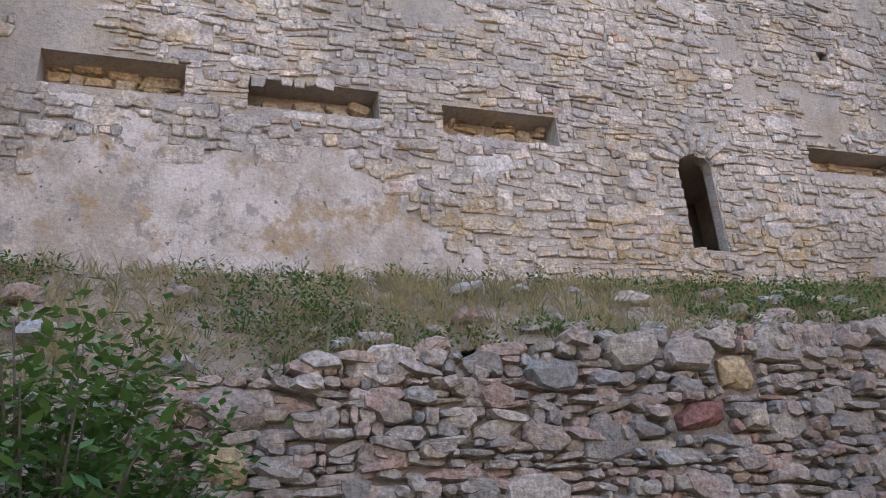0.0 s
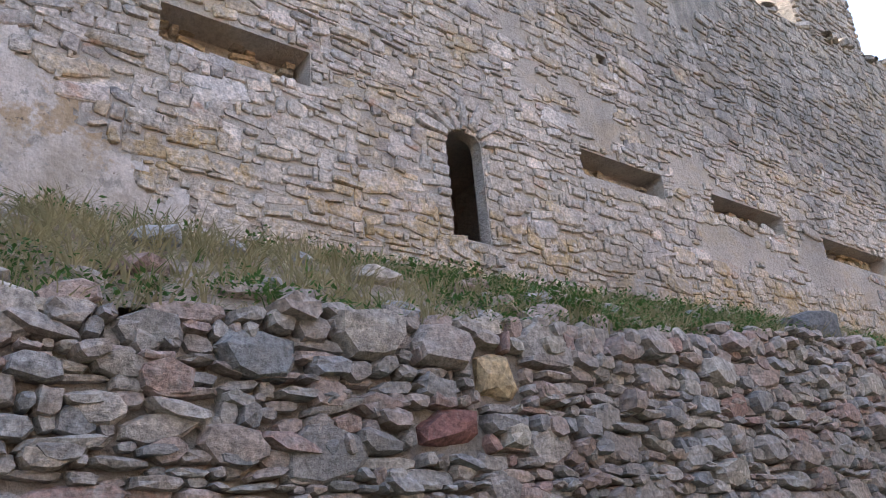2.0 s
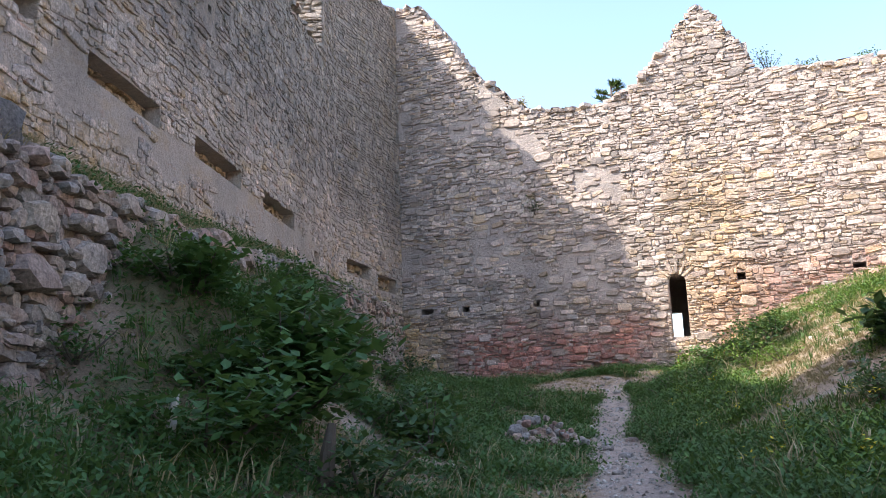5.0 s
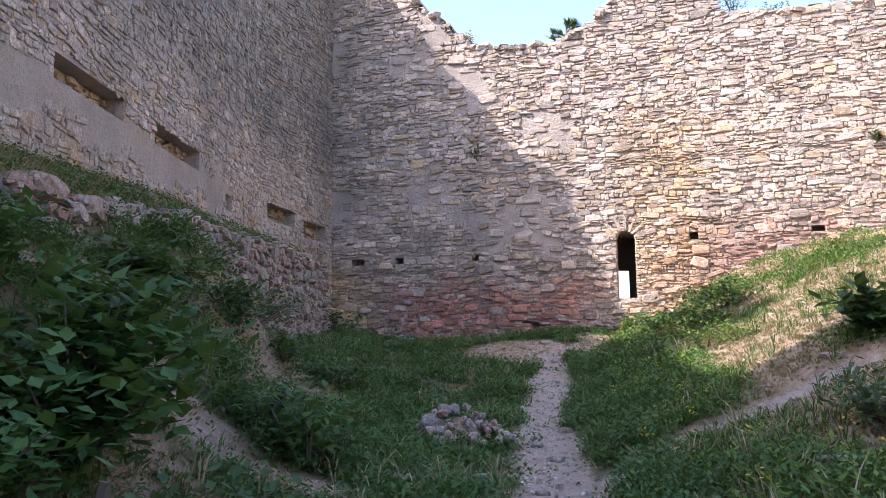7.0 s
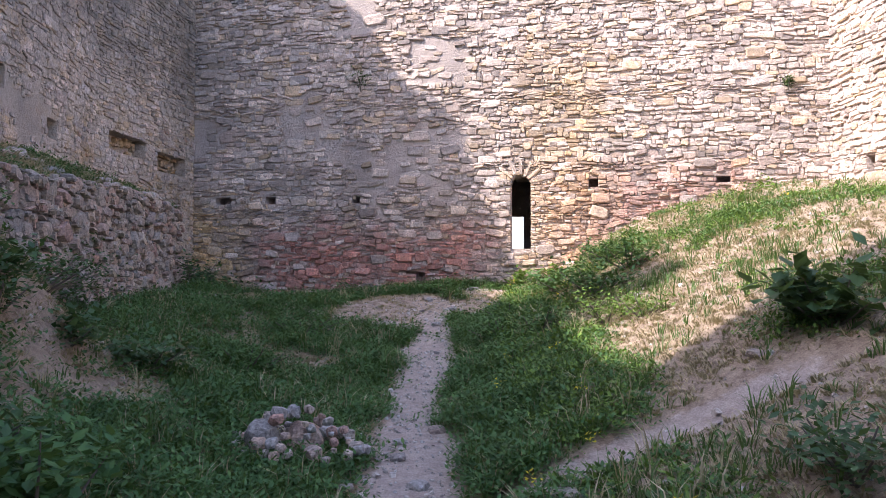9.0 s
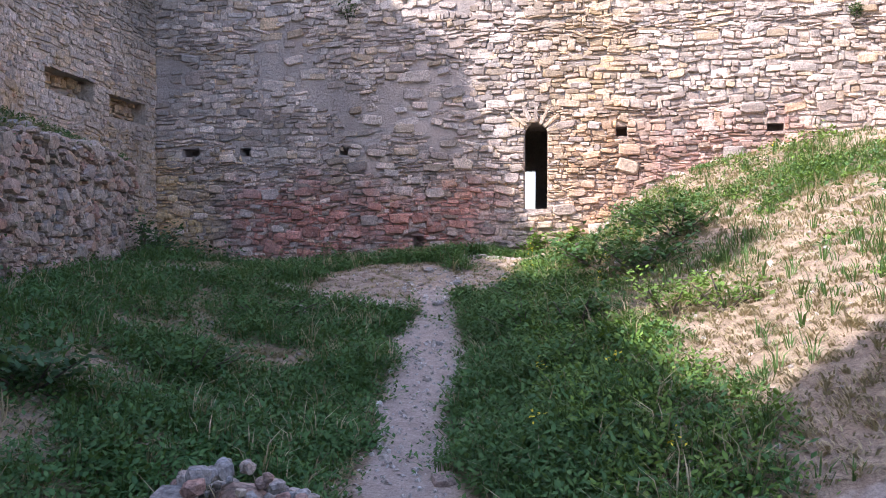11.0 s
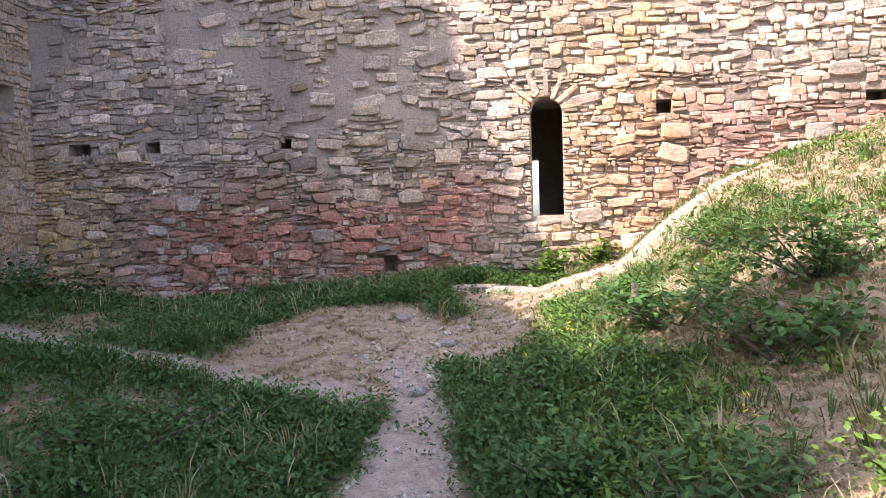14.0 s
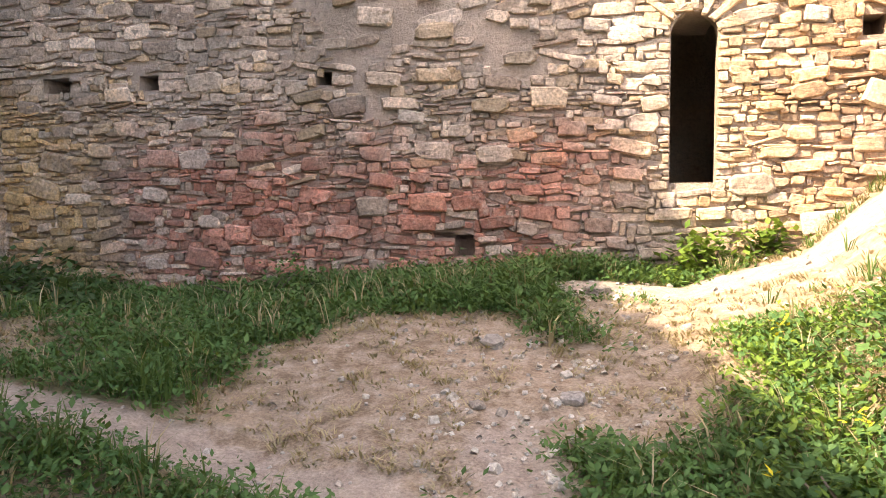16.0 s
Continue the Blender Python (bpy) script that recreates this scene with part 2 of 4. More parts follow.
def leaf_material(name, a, b, light=0.25):
    n = Nodes(name, 0.6)
    colour = n.mix(n.random(False), a, b)
    colour = n.mix(1.0, colour, n.ramp(n.noise(2.5, 3), [(0.3, 0.7), (0.7, 1.15)]), "MULTIPLY")
    n.put(n.bsdf.inputs["Base Color"], colour)
    t = n.nt.nodes.new("ShaderNodeBsdfTranslucent")
    n.put(t.inputs[0], n.mix(0.5, colour, (0.25, 0.32, 0.05)))
    m = n.nt.nodes.new("ShaderNodeMixShader")
    m.inputs[0].default_value = light
    n.nt.links.new(n.bsdf.outputs[0], m.inputs[1])
    n.nt.links.new(t.outputs[0], m.inputs[2])
    n.nt.links.new(m.outputs[0], n.nt.nodes["Material Output"].inputs[0])
    return n.mat


m_grass = leaf_material("green_grass", (0.05, 0.115, 0.03), (0.12, 0.20, 0.06))
m_straw = leaf_material("dry_grass", (0.36, 0.285, 0.17), (0.52, 0.43, 0.28))
m_leaf = leaf_material("green_leaf", (0.04, 0.115, 0.035), (0.10, 0.20, 0.06))
m_leaf_dark = leaf_material("dark_leaf", (0.035, 0.085, 0.035), (0.08, 0.15, 0.06))
# brighter, yellower copy of the green leaf: sunlight put into the colour
m_leaf_sunlit = leaf_material("sunlit_leaf", (0.10, 0.19, 0.03), (0.17, 0.27, 0.05))
m_needle = leaf_material("pine_needle", (0.02, 0.05, 0.02), (0.05, 0.10, 0.035))
m_flower = leaf_material("yellow_petal", (0.7, 0.55, 0.03), (0.8, 0.65, 0.05))


def bark():
    n = Nodes("grey_bark")
    return n.finish(n.mix(n.noise(20, 5), (0.09, 0.07, 0.055), (0.2, 0.17, 0.14)), n.noise(30, 5, stretch=(1, 1, 0.2)), 0.8, 0.02)


m_bark = bark()


# ---- plan ----
def lerp(x, pts):
    """Eased line through a few plan heights."""
    return float(np.interp(x, [p[0] for p in pts], [p[1] for p in pts]))


def smooth(x, a, b):
    k = min(1.0, max(0.0, (x - a) / (b - a)))
    return k * k * (3 - 2 * k)


def wob(x, y, scale, amp):
    return amp * noise.noise((x * scale, y * scale, 3.7))


LEFT_O, LEFT_U, LEFT_N = Vector((-7.32, 0, 0)), Vector((0.2552, -0.9669, 0)), Vector((0.9669, 0.2552, 0))
BEND = 3.4          # where the palace wall bends towards the corner
RET_N = 1.2         # the terrace wall stands this far in front of the palace


def axes(origin, along, out):
    """Frame with x along a wall, y out of its face, z up."""
    m = Matrix((along, out, (0, 0, 1))).transposed().to_4x4()
    m.translation = origin
    return m


LEFT = axes(LEFT_O, LEFT_U, LEFT_N)
CORNER = axes((-6.42, 0.0, 0), Vector((0, -1, 0)), Vector((1, 0, 0)))
END = axes((0, 0, 0), Vector((1, 0, 0)), Vector((0, -1, 0)))
RIGHT_U = Vector((1.55, -4.4, 0)).normalized()
RIGHT = axes((5.72, 0, 0), RIGHT_U, Vector((RIGHT_U.y, -RIGHT_U.x, 0)))
RET = axes(LEFT_O + LEFT_N * RET_N, LEFT_U, LEFT_N)


def path_x(y):
    return lerp(y, [(-30, 5.5), (-20, 2.6), (-17, 1.75), (-14, 1.15), (-11, 0.58), (-9.7, 0.3), (-8.4, -0.02), (-6.5, -0.31), (-5, -0.5), (-3.6, -0.68), (0, -1.1)])


def base_z(y):
    return lerp(y, [(-30, -3.6), (-21, -3.1), (-19, -2.9), (-17, -2.5), (-14, -2.12), (-11, -1.96), (-8, -1.78), (-5.5, -1.45), (-4, -1.18), (-3, -1.0), (-1.5, -0.85), (0, -0.72)])


def side_path(x, y):
    """The trodden way that leaves the path uphill, 1 on its line."""
    yl = lerp(x, [(0.4, -11.4), (0.85, -10.9), (1.4, -10.4), (2.0, -10.1), (3.2, -9.9), (5, -9.6), (8, -9.2)])
    return max(0, 1 - abs(y - yl) / 0.4) if x > 0.5 else 0


def path_mask(x, y):
    w = lerp(y, [(-20, 0.45), (-14, 0.4), (-9, 0.34), (-5, 0.33), (-3.4, 0.24), (-1.7, 0.1), (0, 0.1)])
    m = smooth(1 - abs(x - path_x(y) + wob(x, y, 1.3, 0.16) + wob(x, y, 4, 0.05)) / (w * 1.55), 0.0, 0.9) * (1 - 0.75 * smooth(y, -4.0, -3.0)) if y < -1.7 else 0.0
    east = 1 - abs(y + 0.95 - 0.10 * (x - 0.5)) / 0.5 if -0.9 < x < 2.6 else 0
    way = lerp(x, [(-6, -3.6), (-4.2, -3.75), (-2.9, -3.9), (-2.2, -3.85), (-1.5, -4.05), (-0.9, -4.4)])
    left = 1 - abs(y - way + wob(x, y, 1.5, .12)) / 0.3 if x < -0.9 else 0
    return max(m, smooth(east, 0, 0.6), 0.9 * smooth(left, 0, 0.8), 0.95 * smooth(side_path(x, y), 0, 0.8) * (1 - smooth(x, 2.4, 3.6)))


def foot_z(s):
    return lerp(s, [(0, -0.75), (4, -0.75), (8, -0.98), (10, -1.05), (17, -1.35), (23, -1.6), (28, -1.8)])


def fallen(s):
    """1 along the stretch where the terrace wall has slumped into a bank."""
    return smooth(s, 9.3, 10.6) * (1 - smooth(s, 14.8, 16.2))


def terrace_edge(s):
    return lerp(s, [(2.8, 0.55), (5, 0.62), (8, 0.45), (11, 0.32), (14, 0.1), (17, 0.02), (19, -0.18), (20.5, -0.3), (22, -0.42), (23.4, -0.62), (25, -0.8)]) + wob(s, 40, 1.5, 0.06)


def ground_z(x, y):
    b, px = base_z(min(y, 0)), path_x(min(y, 0))
    if x >= px:
        d = max(0, x - px - lerp(y, [(-6.5, 0.28), (-3.5, 0.65), (-1, 0.95)]))
        slope = lerp(y, [(-20, 0.33), (-12, 0.36), (-6, 0.42), (-4, 0.42), (-2, 0.37), (0, 0.36)])
        end = lerp(y, [(-12, 4.2), (-3, 3.7), (0, 4.0)])
        rise = slope * (d if d < end - 1 else end - 1 + 1.6 * math.tanh((d - end + 1) / 1.6))
        z = b + rise + wob(x, y, 0.7, 0.10) * smooth(d, 0.2, 1.5)
        z -= 0.10 * smooth(side_path(x, y), 0, 1)
    else:
        v = Vector((x, y, 0)) - LEFT_O
        s, n = v.dot(LEFT_U), v.dot(LEFT_N) - RET_N
        reach = max(0.6, (Vector((px, y, 0)) - LEFT_O).dot(LEFT_N) - RET_N)
        k = 1 - min(1, max(0, n / reach))
        lift = smooth(k, 0.12, 1.0)
        z = b + (foot_z(s) - b) * lift if s > 3 else b + lerp(x, [(-7, 0.08), (-5, -0.25), (-3, -0.15), (-1, 0)]) * smooth(y, -4.2, -1)
        if n > -0.6:
            z += max(0, terrace_edge(s) - 0.02 - foot_z(s)) * fallen(s) * (1 - smooth(n, -0.3, 1.45)) * (1 + wob(x, y, 1.1, 0.25))
        z += wob(x, y, 0.8, 0.09) * smooth(px - x, 0.2, 1.2)
    foot = lerp(x, [(-7, -0.6), (-4.9, -1.02), (-2.9, -0.87), (-0.8, -0.72), (0.1, -0.77), (1.0, -0.52), (1.65, 0.05), (2.1, 0.36), (3.1, 0.7), (4.8, 1.05), (6.5, 1.12)])
    z += (foot - z) * smooth(y, -3.0, -0.9)
    z += wob(x, y, 3.0, 0.03) + wob(x, y, 7.0, 0.012)
    if y > 0.3:
        z = min(z, -0.9) - 0.03 * min(40, y)
    return z


def from_data(name, verts, faces, mat, smooth_shade=False):
    me = bpy.data.meshes.new(name)
    me.from_pydata(verts, [], faces)
    me.materials.append(mat)
    if smooth_shade:
        me.polygons.foreach_set("use_smooth", [True] * len(me.polygons))
    me.update()
    return me


def part(name, me, parent, label="", kind=""):
    ob = new(name, me)
    ob.parent = parent
    return tagged(ob, label=label, kind=kind)


# ---- ground: one sheet out to the horizon ----
def spread(lo, hi, step, far):
    mid = list(np.arange(lo, hi + step / 2, step))
    out, d = [], step
    while d < far:
        d *= 1.7
        out.append(d)
    return [lo - v for v in reversed(out)] + mid + [hi + v for v in out]


def build_ground():
    xs, ys = spread(-9, 11, 0.14, 2500), spread(-26, 1.2, 0.14, 2500)
    verts, path, green = [], [], []
    for y in ys:
        for x in xs:
            cx, cy = min(14, max(-12, x)), min(30, max(-30, y))
            verts.append((x, y, ground_z(cx, cy)))
            path.append(max(path_mask(x, y), 0.46 * bare_earth(x, y)) if -26 < y < 1 else 0)
            green.append(green_mask(x, y))
    w = len(xs)
    faces = [(j * w + i, j * w + i + 1, (j + 1) * w + i + 1, (j + 1) * w + i) for j in range(len(ys) - 1) for i in range(w - 1)]
    me = from_data("ground", verts, faces, m_ground, True)
    for key, vals in (("path", path), ("green", green)):
        me.attributes.new(key, "FLOAT", "POINT").data.foreach_set("value", vals)
    return tagged(new("ground", me), "sloping earth with dry grass and a trodden path", "ground", kind="structure")


def patch(x, y, cx, cy, rx, ry):
    """An uneven bare patch, 1 at its middle."""
    return smooth(1.25 - math.hypot((x - cx) / rx, (y - cy) / ry) + wob(x, y, 1.7, 0.35), 0, 0.6)


def bare_earth(x, y):
    """Worn ground before the end wall and on the shoulder of the bank."""
    return max(patch(x, y, -1.15, -3.0, 1.35, 1.2), patch(x, y, 0.4, -1.5, 1.2, 0.9), patch(x, y, -0.35, -2.8, 0.6, 0.9), patch(x, y, -1.35, -12.4, 1.1, 0.35))


def green_mask(x, y):
    """How green the growth is: lush left of the path and on the bank beside it, dry elsewhere."""
    if not -26 < y < 1:
        return 0.5
    d = x - path_x(y)
    g = 0.4 + wob(x, y, 0.6, 0.8) + wob(x, y, 1.9, 0.75)
    if d < 0:
        g += 0.3 - 0.5 * smooth(d, -0.9, -0.3) * (1 - smooth(y, -8, -6))
        g -= 0.9 * patch(x, y, -1.35, -12.4, 1.1, 0.35) + 0.7 * patch(x, y, -2.0, -8.1, 0.6, 0.5) + 0.6 * patch(x, y, -1.7, -6.5, 0.6, 0.35)
        g -= 1.3 * patch(x, y, -1.15, -3.0, 1.35, 1.2)
        if y > -1.2:
            g += 0.35
    else:
        g += 0.6 * (1 - smooth(d, 1.1, 2.0)) - 0.3 * smooth(d, 1.4, 2.4) - 0.3 * smooth(-y, 7.5, 9.0) * smooth(d, 0.4, 0.9)
        g -= 1.3 * patch(x, y, 0.4, -1.5, 1.2, 0.9) + 1.1 * patch(x, y, -0.35, -2.8, 0.6, 0.9)
    return min(1, max(0, g)) * (1 - 0.9 * path_mask(x, y))


ground = build_ground()


# ---- masonry ----
def box_data(bx, verts, faces):
    (x0, x1), (y0, y1), (z0, z1) = bx
    k = len(verts)
    verts += [(x, y, z) for z in (z0, z1) for y in (y0, y1) for x in (x0, x1)]
    faces += [tuple(k + i for i in f) for f in ((0, 2, 3, 1), (4, 5, 7, 6), (0, 1, 5, 4), (2, 6, 7, 3), (0, 4, 6, 2), (1, 3, 7, 5))]


def free_spans(lo, hi, blocks):
    spans = [(lo, hi)]
    for a, b in blocks:
        cut = []
        for p, q in spans:
            if b <= p or a >= q:
                cut.append((p, q))
            else:
                if a > p:
                    cut.append((p, a))
                if b < q:
                    cut.append((b, q))
        spans = cut
    return spans


def wall_core(name, m, s0, s1, bottom, top, thick, openings, mat, label, step=0.3):
    """The body of a wall in columns. openings: (s0, s1, z0, z1, depth); depth 0 goes right through."""
    marks = sorted({s0, s1} | {v for o in openings for v in o[:2] if s0 < v < s1} | set(np.arange(s0, s1, step)))
    verts, faces = [], []
    for a, b in zip(marks, marks[1:]):
        if b - a < 1e-4:
            continue
        mid = (a + b) / 2
        t = top(mid)
        cuts = [o for o in openings if o[0] < mid < o[1]]
        for z0, z1 in free_spans(bottom, t, [(o[2], o[3]) for o in cuts]):
            box_data(((a, b), (-thick, 0), (z0, z1)), verts, faces)
        for o in cuts:
            if o[4] < 0:
                box_data(((a, b), (o[4], 0), (o[2], min(t, o[3]))), verts, faces)
            elif o[4]:
                box_data(((a, b), (-thick, -o[4]), (o[2], min(t, o[3]))), verts, faces)
    ob = new(name, from_data(name, verts, faces, mat))
    ob.matrix_world = m
    return tagged(ob, label, "wall", kind="structure")


def stone_shape(rng, sharp):
    """A rough block within a unit box, its face towards +y: three rings and a crown."""
    c = [rng.uniform(0.04, sharp) for _ in range(8)]
    ring = [(-.5 + c[0], -.5), (.5 - c[1], -.5), (.5, -.5 + c[2]), (.5, .5 - c[3]), (.5 - c[4], .5), (-.5 + c[5], .5), (-.5, .5 - c[6]), (-.5, -.5 + c[7])]
    ring = [(x + rng.uniform(-.05, .05), z + rng.uniform(-.07, .07)) for x, z in ring]
    v = [(x, -0.3, z) for x, z in ring] + [(x, 0.55 + rng.uniform(-.12, .12), z) for x, z in ring]
    v += [(x * rng.uniform(.78, .92), 0.92 + rng.uniform(-.10, .08), z * rng.uniform(.72, .9)) for x, z in ring]
    v.append((rng.uniform(-.12, .12), 0.93 + rng.uniform(-.04, .05), rng.uniform(-.12, .12)))
    f = []
    for r in (0, 8):
        f += [(r + i, r + (i + 1) % 8, r + 8 + (i + 1) % 8, r + 8 + i) for i in range(8)]
    f += [(16 + i, 16 + (i + 1) % 8, 24) for i in range(8)]
    return np.array(v), f


def rubble_shape(rng):
    """An irregular lump with a many-sided face towards +y."""
    turn_by, ring = rng.uniform(0, 6.28), []
    for i in range(8):
        a = turn_by + 6.283 * (i + rng.uniform(-.28, .28)) / 8
        c, d = math.cos(a), math.sin(a)
        k = rng.uniform(.46, .58) / max(abs(c), abs(d)) ** 0.55
        ring.append((k * c, k * d))
    tilt_x, tilt_z = rng.uniform(-.25, .25), rng.uniform(-.25, .25)
    v = [(x, -0.3, z) for x, z in ring] + [(x, 0.45 + rng.uniform(-.12, .12) + tilt_x * x + tilt_z * z, z) for x, z in ring]
    v += [(x * rng.uniform(.74, .94), 0.9 + rng.uniform(-.12, .1) + tilt_x * x + tilt_z * z, z * rng.uniform(.72, .94)) for x, z in ring]
    v.append((rng.uniform(-.15, .15), 0.98 + rng.uniform(-.06, .08), rng.uniform(-.15, .15)))
    f = [(r + i, r + (i + 1) % 8, r + 8 + (i + 1) % 8, r + 8 + i) for r in (0, 8) for i in range(8)]
    return np.array(v), f + [(16 + i, 16 + (i + 1) % 8, 24) for i in range(8)]


RNG = random.Random(11)
FLAT = [stone_shape(RNG, 0.25) for _ in range(14)]
ROUND = [stone_shape(RNG, 0.30) for _ in range(14)]
LUMPS = [rubble_shape(RNG) for _ in range(22)]


def courses(rng, s0, s1, z0, z1, heights, widths, openings, keep, top, wave=0.05):
    """Rough uneven courses: yields (s, z, width, height, tilt) of each stone."""
    openings = [o for o in openings if o[4] >= 0]
    z = z0
    while z < z1:
        h = rng.uniform(*heights)
        blocks = [(o[0], o[1]) for o in openings if o[2] < z + h * 0.8 and o[3] > z + h * 0.2]
        for a, b in free_spans(s0, s1, blocks):
            s = a
            while s < b - 0.03:
                w = min(rng.uniform(*widths) * rng.choice((0.5, 0.8, 1, 1, 1.6)), b - s)
                if b - s - w < 0.05:
                    w = b - s
                c = s + w / 2
                edge = blocks and (s - a < 0.01 or b - s - w < 0.01)
                dz = 0 if edge else wave * noise.noise((c * 0.5, z * 0.4, 5.1)) * 2 + rng.uniform(-.25, .25) * h
                hh = h * (1.0 if edge else rng.uniform(0.55, 1.35))
                if keep(c, z + h / 2) and z + h + dz < top(c):
                    yield c, z + h / 2 + dz, w, hh, rng.uniform(-3, 3) if edge else rng.gauss(0, 7)
                s += w
        z += h * 0.97


def blocks_among(rng, s0, s1, z0, z1, count, widths, ratio, openings, keep, top):
    """Larger blocks scattered through a wall, none over another or over an opening."""
    made = []
    for _ in range(count * 12):
        w = rng.uniform(*widths)
        h = w * rng.uniform(*ratio)
        s, z = rng.uniform(s0 + w / 2, s1 - w / 2), rng.uniform(z0 + h / 2, z1)
        if z + h / 2 > top(s) or not keep(s, z):
            continue
        if any(abs(s - (o[0] + o[1]) / 2) < (w + o[1] - o[0]) / 2 and abs(z - (o[2] + o[3]) / 2) < (h + o[3] - o[2]) / 2 for o in openings if o[4] >= 0):
            continue
        if any(abs(s - q[0]) < (w + q[2]) * 0.5 and abs(z - q[1]) < (h + q[3]) * 0.5 for q in made):
            continue
        made.append((s, z, w, h, rng.gauss(0, 7)))
        if len(made) >= count:
            break
    return made


def lay(parent, stones, shapes, proud, gap, m_own, m_joined, near, limit=300, name="stone"):
    """Stones of a wall: those in the near stretch are objects of their own, the rest one mesh."""
    rng = random.Random(len(stones))
    soft_edge = False
    data = [from_data(name, [tuple(p) for p in v], f, m_own, soft_edge) for v, f in shapes]
    verts, faces, k, made = [], [], 0, 0
    for s, z, w, h, tilt in stones:
        i = rng.randrange(len(shapes))
        size = (max(.02, w - gap * rng.uniform(.5, 1.5)), rng.uniform(*proud), max(.015, h - gap * rng.uniform(.5, 1.4)))
        m = pose(s, rng.uniform(-.006, .006), z, rng.uniform(-3, 3), tilt, rng.uniform(-3, 3)) @ Matrix.Diagonal((*size, 1))
        if near(s, z) and made < limit:
            ob = part(name, data[i], parent)
            ob.matrix_basis = m
            made += 1
        else:
            a = np.array(m)
            v = shapes[i][0] @ a[:3, :3].T + a[:3, 3]
            verts += v.tolist()
            faces += [tuple(k + q for q in f) for f in shapes[i][1]]
            k += len(v)
    if verts:
        part(name + "s", from_data(name + "s", verts, faces, m_joined, soft_edge), parent, kind="stuff")


def slit_head(m, parent, s0, s1, spring, top, thick, mat):
    """Fills the corners above a round-headed slit, and rings it with thin voussoirs."""
    c, r = (s0 + s1) / 2, (s1 - s0) / 2
    verts, faces = [], []
    steps = 8
    for i in range(steps):
        a, b = math.pi * i / steps, math.pi * (i + 1) / steps
        k = len(verts)
        for ang in (a, b):
            x, z = c + r * math.cos(ang), spring + (top - spring) * math.sin(ang)
            verts += [(x, 0.004, z), (x, -thick, z), (x, 0.004, top + .004), (x, -thick, top + .004)]
        faces += [(k, k + 4, k + 6, k + 2), (k, k + 1, k + 5, k + 4), (k + 1, k + 3, k + 7, k + 5)]
    part("arch_soffit", from_data("arch_soffit", verts, faces, mat), parent)
    for i in range(7):
        ang = math.pi * (i + .5) / 7
        rr = r + 0.15 + 0.03 * math.sin(5.3 * i)
        ob = part("voussoir", from_data("voussoir", [tuple(p) for p in FLAT[i][0]], FLAT[i][1], m_end_own if parent.name.startswith("wall_end") else m_left_own), parent)
        ob.matrix_basis = pose(c + rr * math.cos(ang), 0.0, spring + (rr + top - spring - r) * math.sin(ang), 0, -math.degrees(ang), 0) @ Matrix.Diagonal((0.3 + 0.06 * math.sin(3.1 * i), .05, 0.07 + 0.015 * math.cos(4.7 * i), 1))


# the palace wall, with its row of beam slots and a slit
SLOT_D = 0.26
LEFT_HOLES = [(23.5, 24.53, 1.97, 2.26, SLOT_D), (21.96, 23.02, 1.95, 2.22, SLOT_D), (20.34, 21.41, 1.87, 2.16, SLOT_D), (16.45, 17.61, 1.88, 2.145, SLOT_D),
              (14.33, 15.66, 1.9, 2.15, SLOT_D), (12.0, 13.52, 1.8, 2.07, SLOT_D), (9.4, 11.04, 1.8, 2.08, SLOT_D), (6.72, 8.44, 1.78, 2.08, SLOT_D),
              (18.8, 19.16, 0.95, 1.93, 0), (18.2, 18.8, 0.9, 2.0, -0.12), (19.16, 19.9, 0.9, 2.0, -0.12), (5.05, 5.4, 1.42, 1.7, 0.6),
              (16.97, 17.12, 3.26, 3.38, 0.3), (13.2, 13.3, 3.0, 3.12, 0.3), (7.0, 7.12, 3.5, 3.62, 0.25), (10.6, 10.72, 3.9, 4.0, 0.2)]


def left_top(s):
    t = lerp(s, [(3, 9.1), (3.6, 8.9), (3.9, 8.5), (4.2, 8.0), (4.48, 7.3), (4.55, 6.05), (7, 5.95), (9.6, 5.95), (13, 5.6), (17, 5.35), (20, 5.6), (27, 5.9)])
    return t + wob(s, 0, 1.3, 0.12) + wob(s, 2, 4, 0.06)


wall_left = wall_core("wall_left", LEFT, BEND, 27, -2, left_top, 1.1, LEFT_HOLES, m_left_mortar, "tall shaded rubble wall with worn mortar and beam slots")
slit_head(LEFT, wall_left, 18.8, 19.16, 1.8, 1.93, 0.12, m_left_mortar)


def bare(s, z):
    """False where plaster or mortar hides the stones."""
    if 20.9 < s < 25 and 0.3 < z < 1.75 and z < 1.5 - 0.8 * max(0, 22.2 - s) + wob(s, z, 2, .35) + wob(s, z, 6, .2):
        return False
    if 5 < s < 16 and 1.3 + wob(s, 3, 0.8, .25) + wob(s, 3, 3, .08) < z < 1.8 + wob(s, 6, 1.1, .3) and noise.noise((s * 1.3, z * 2.5, 6.3)) > -0.28:
        return False
    return noise.noise((s * 0.55, z * 0.8, 1.3)) + 0.5 * noise.noise((s * 2, z * 2, 8)) < 0.52


rng = random.Random(3)
left_stones = list(courses(rng, BEND, 26.8, 0.2, 8.9, (0.04, 0.11), (0.06, 0.2), LEFT_HOLES, bare, left_top, 0.07))
left_blocks = blocks_among(rng, BEND, 26.5, 0.3, 6, 700, (0.16, 0.4), (0.28, 0.6), LEFT_HOLES, bare, left_top)



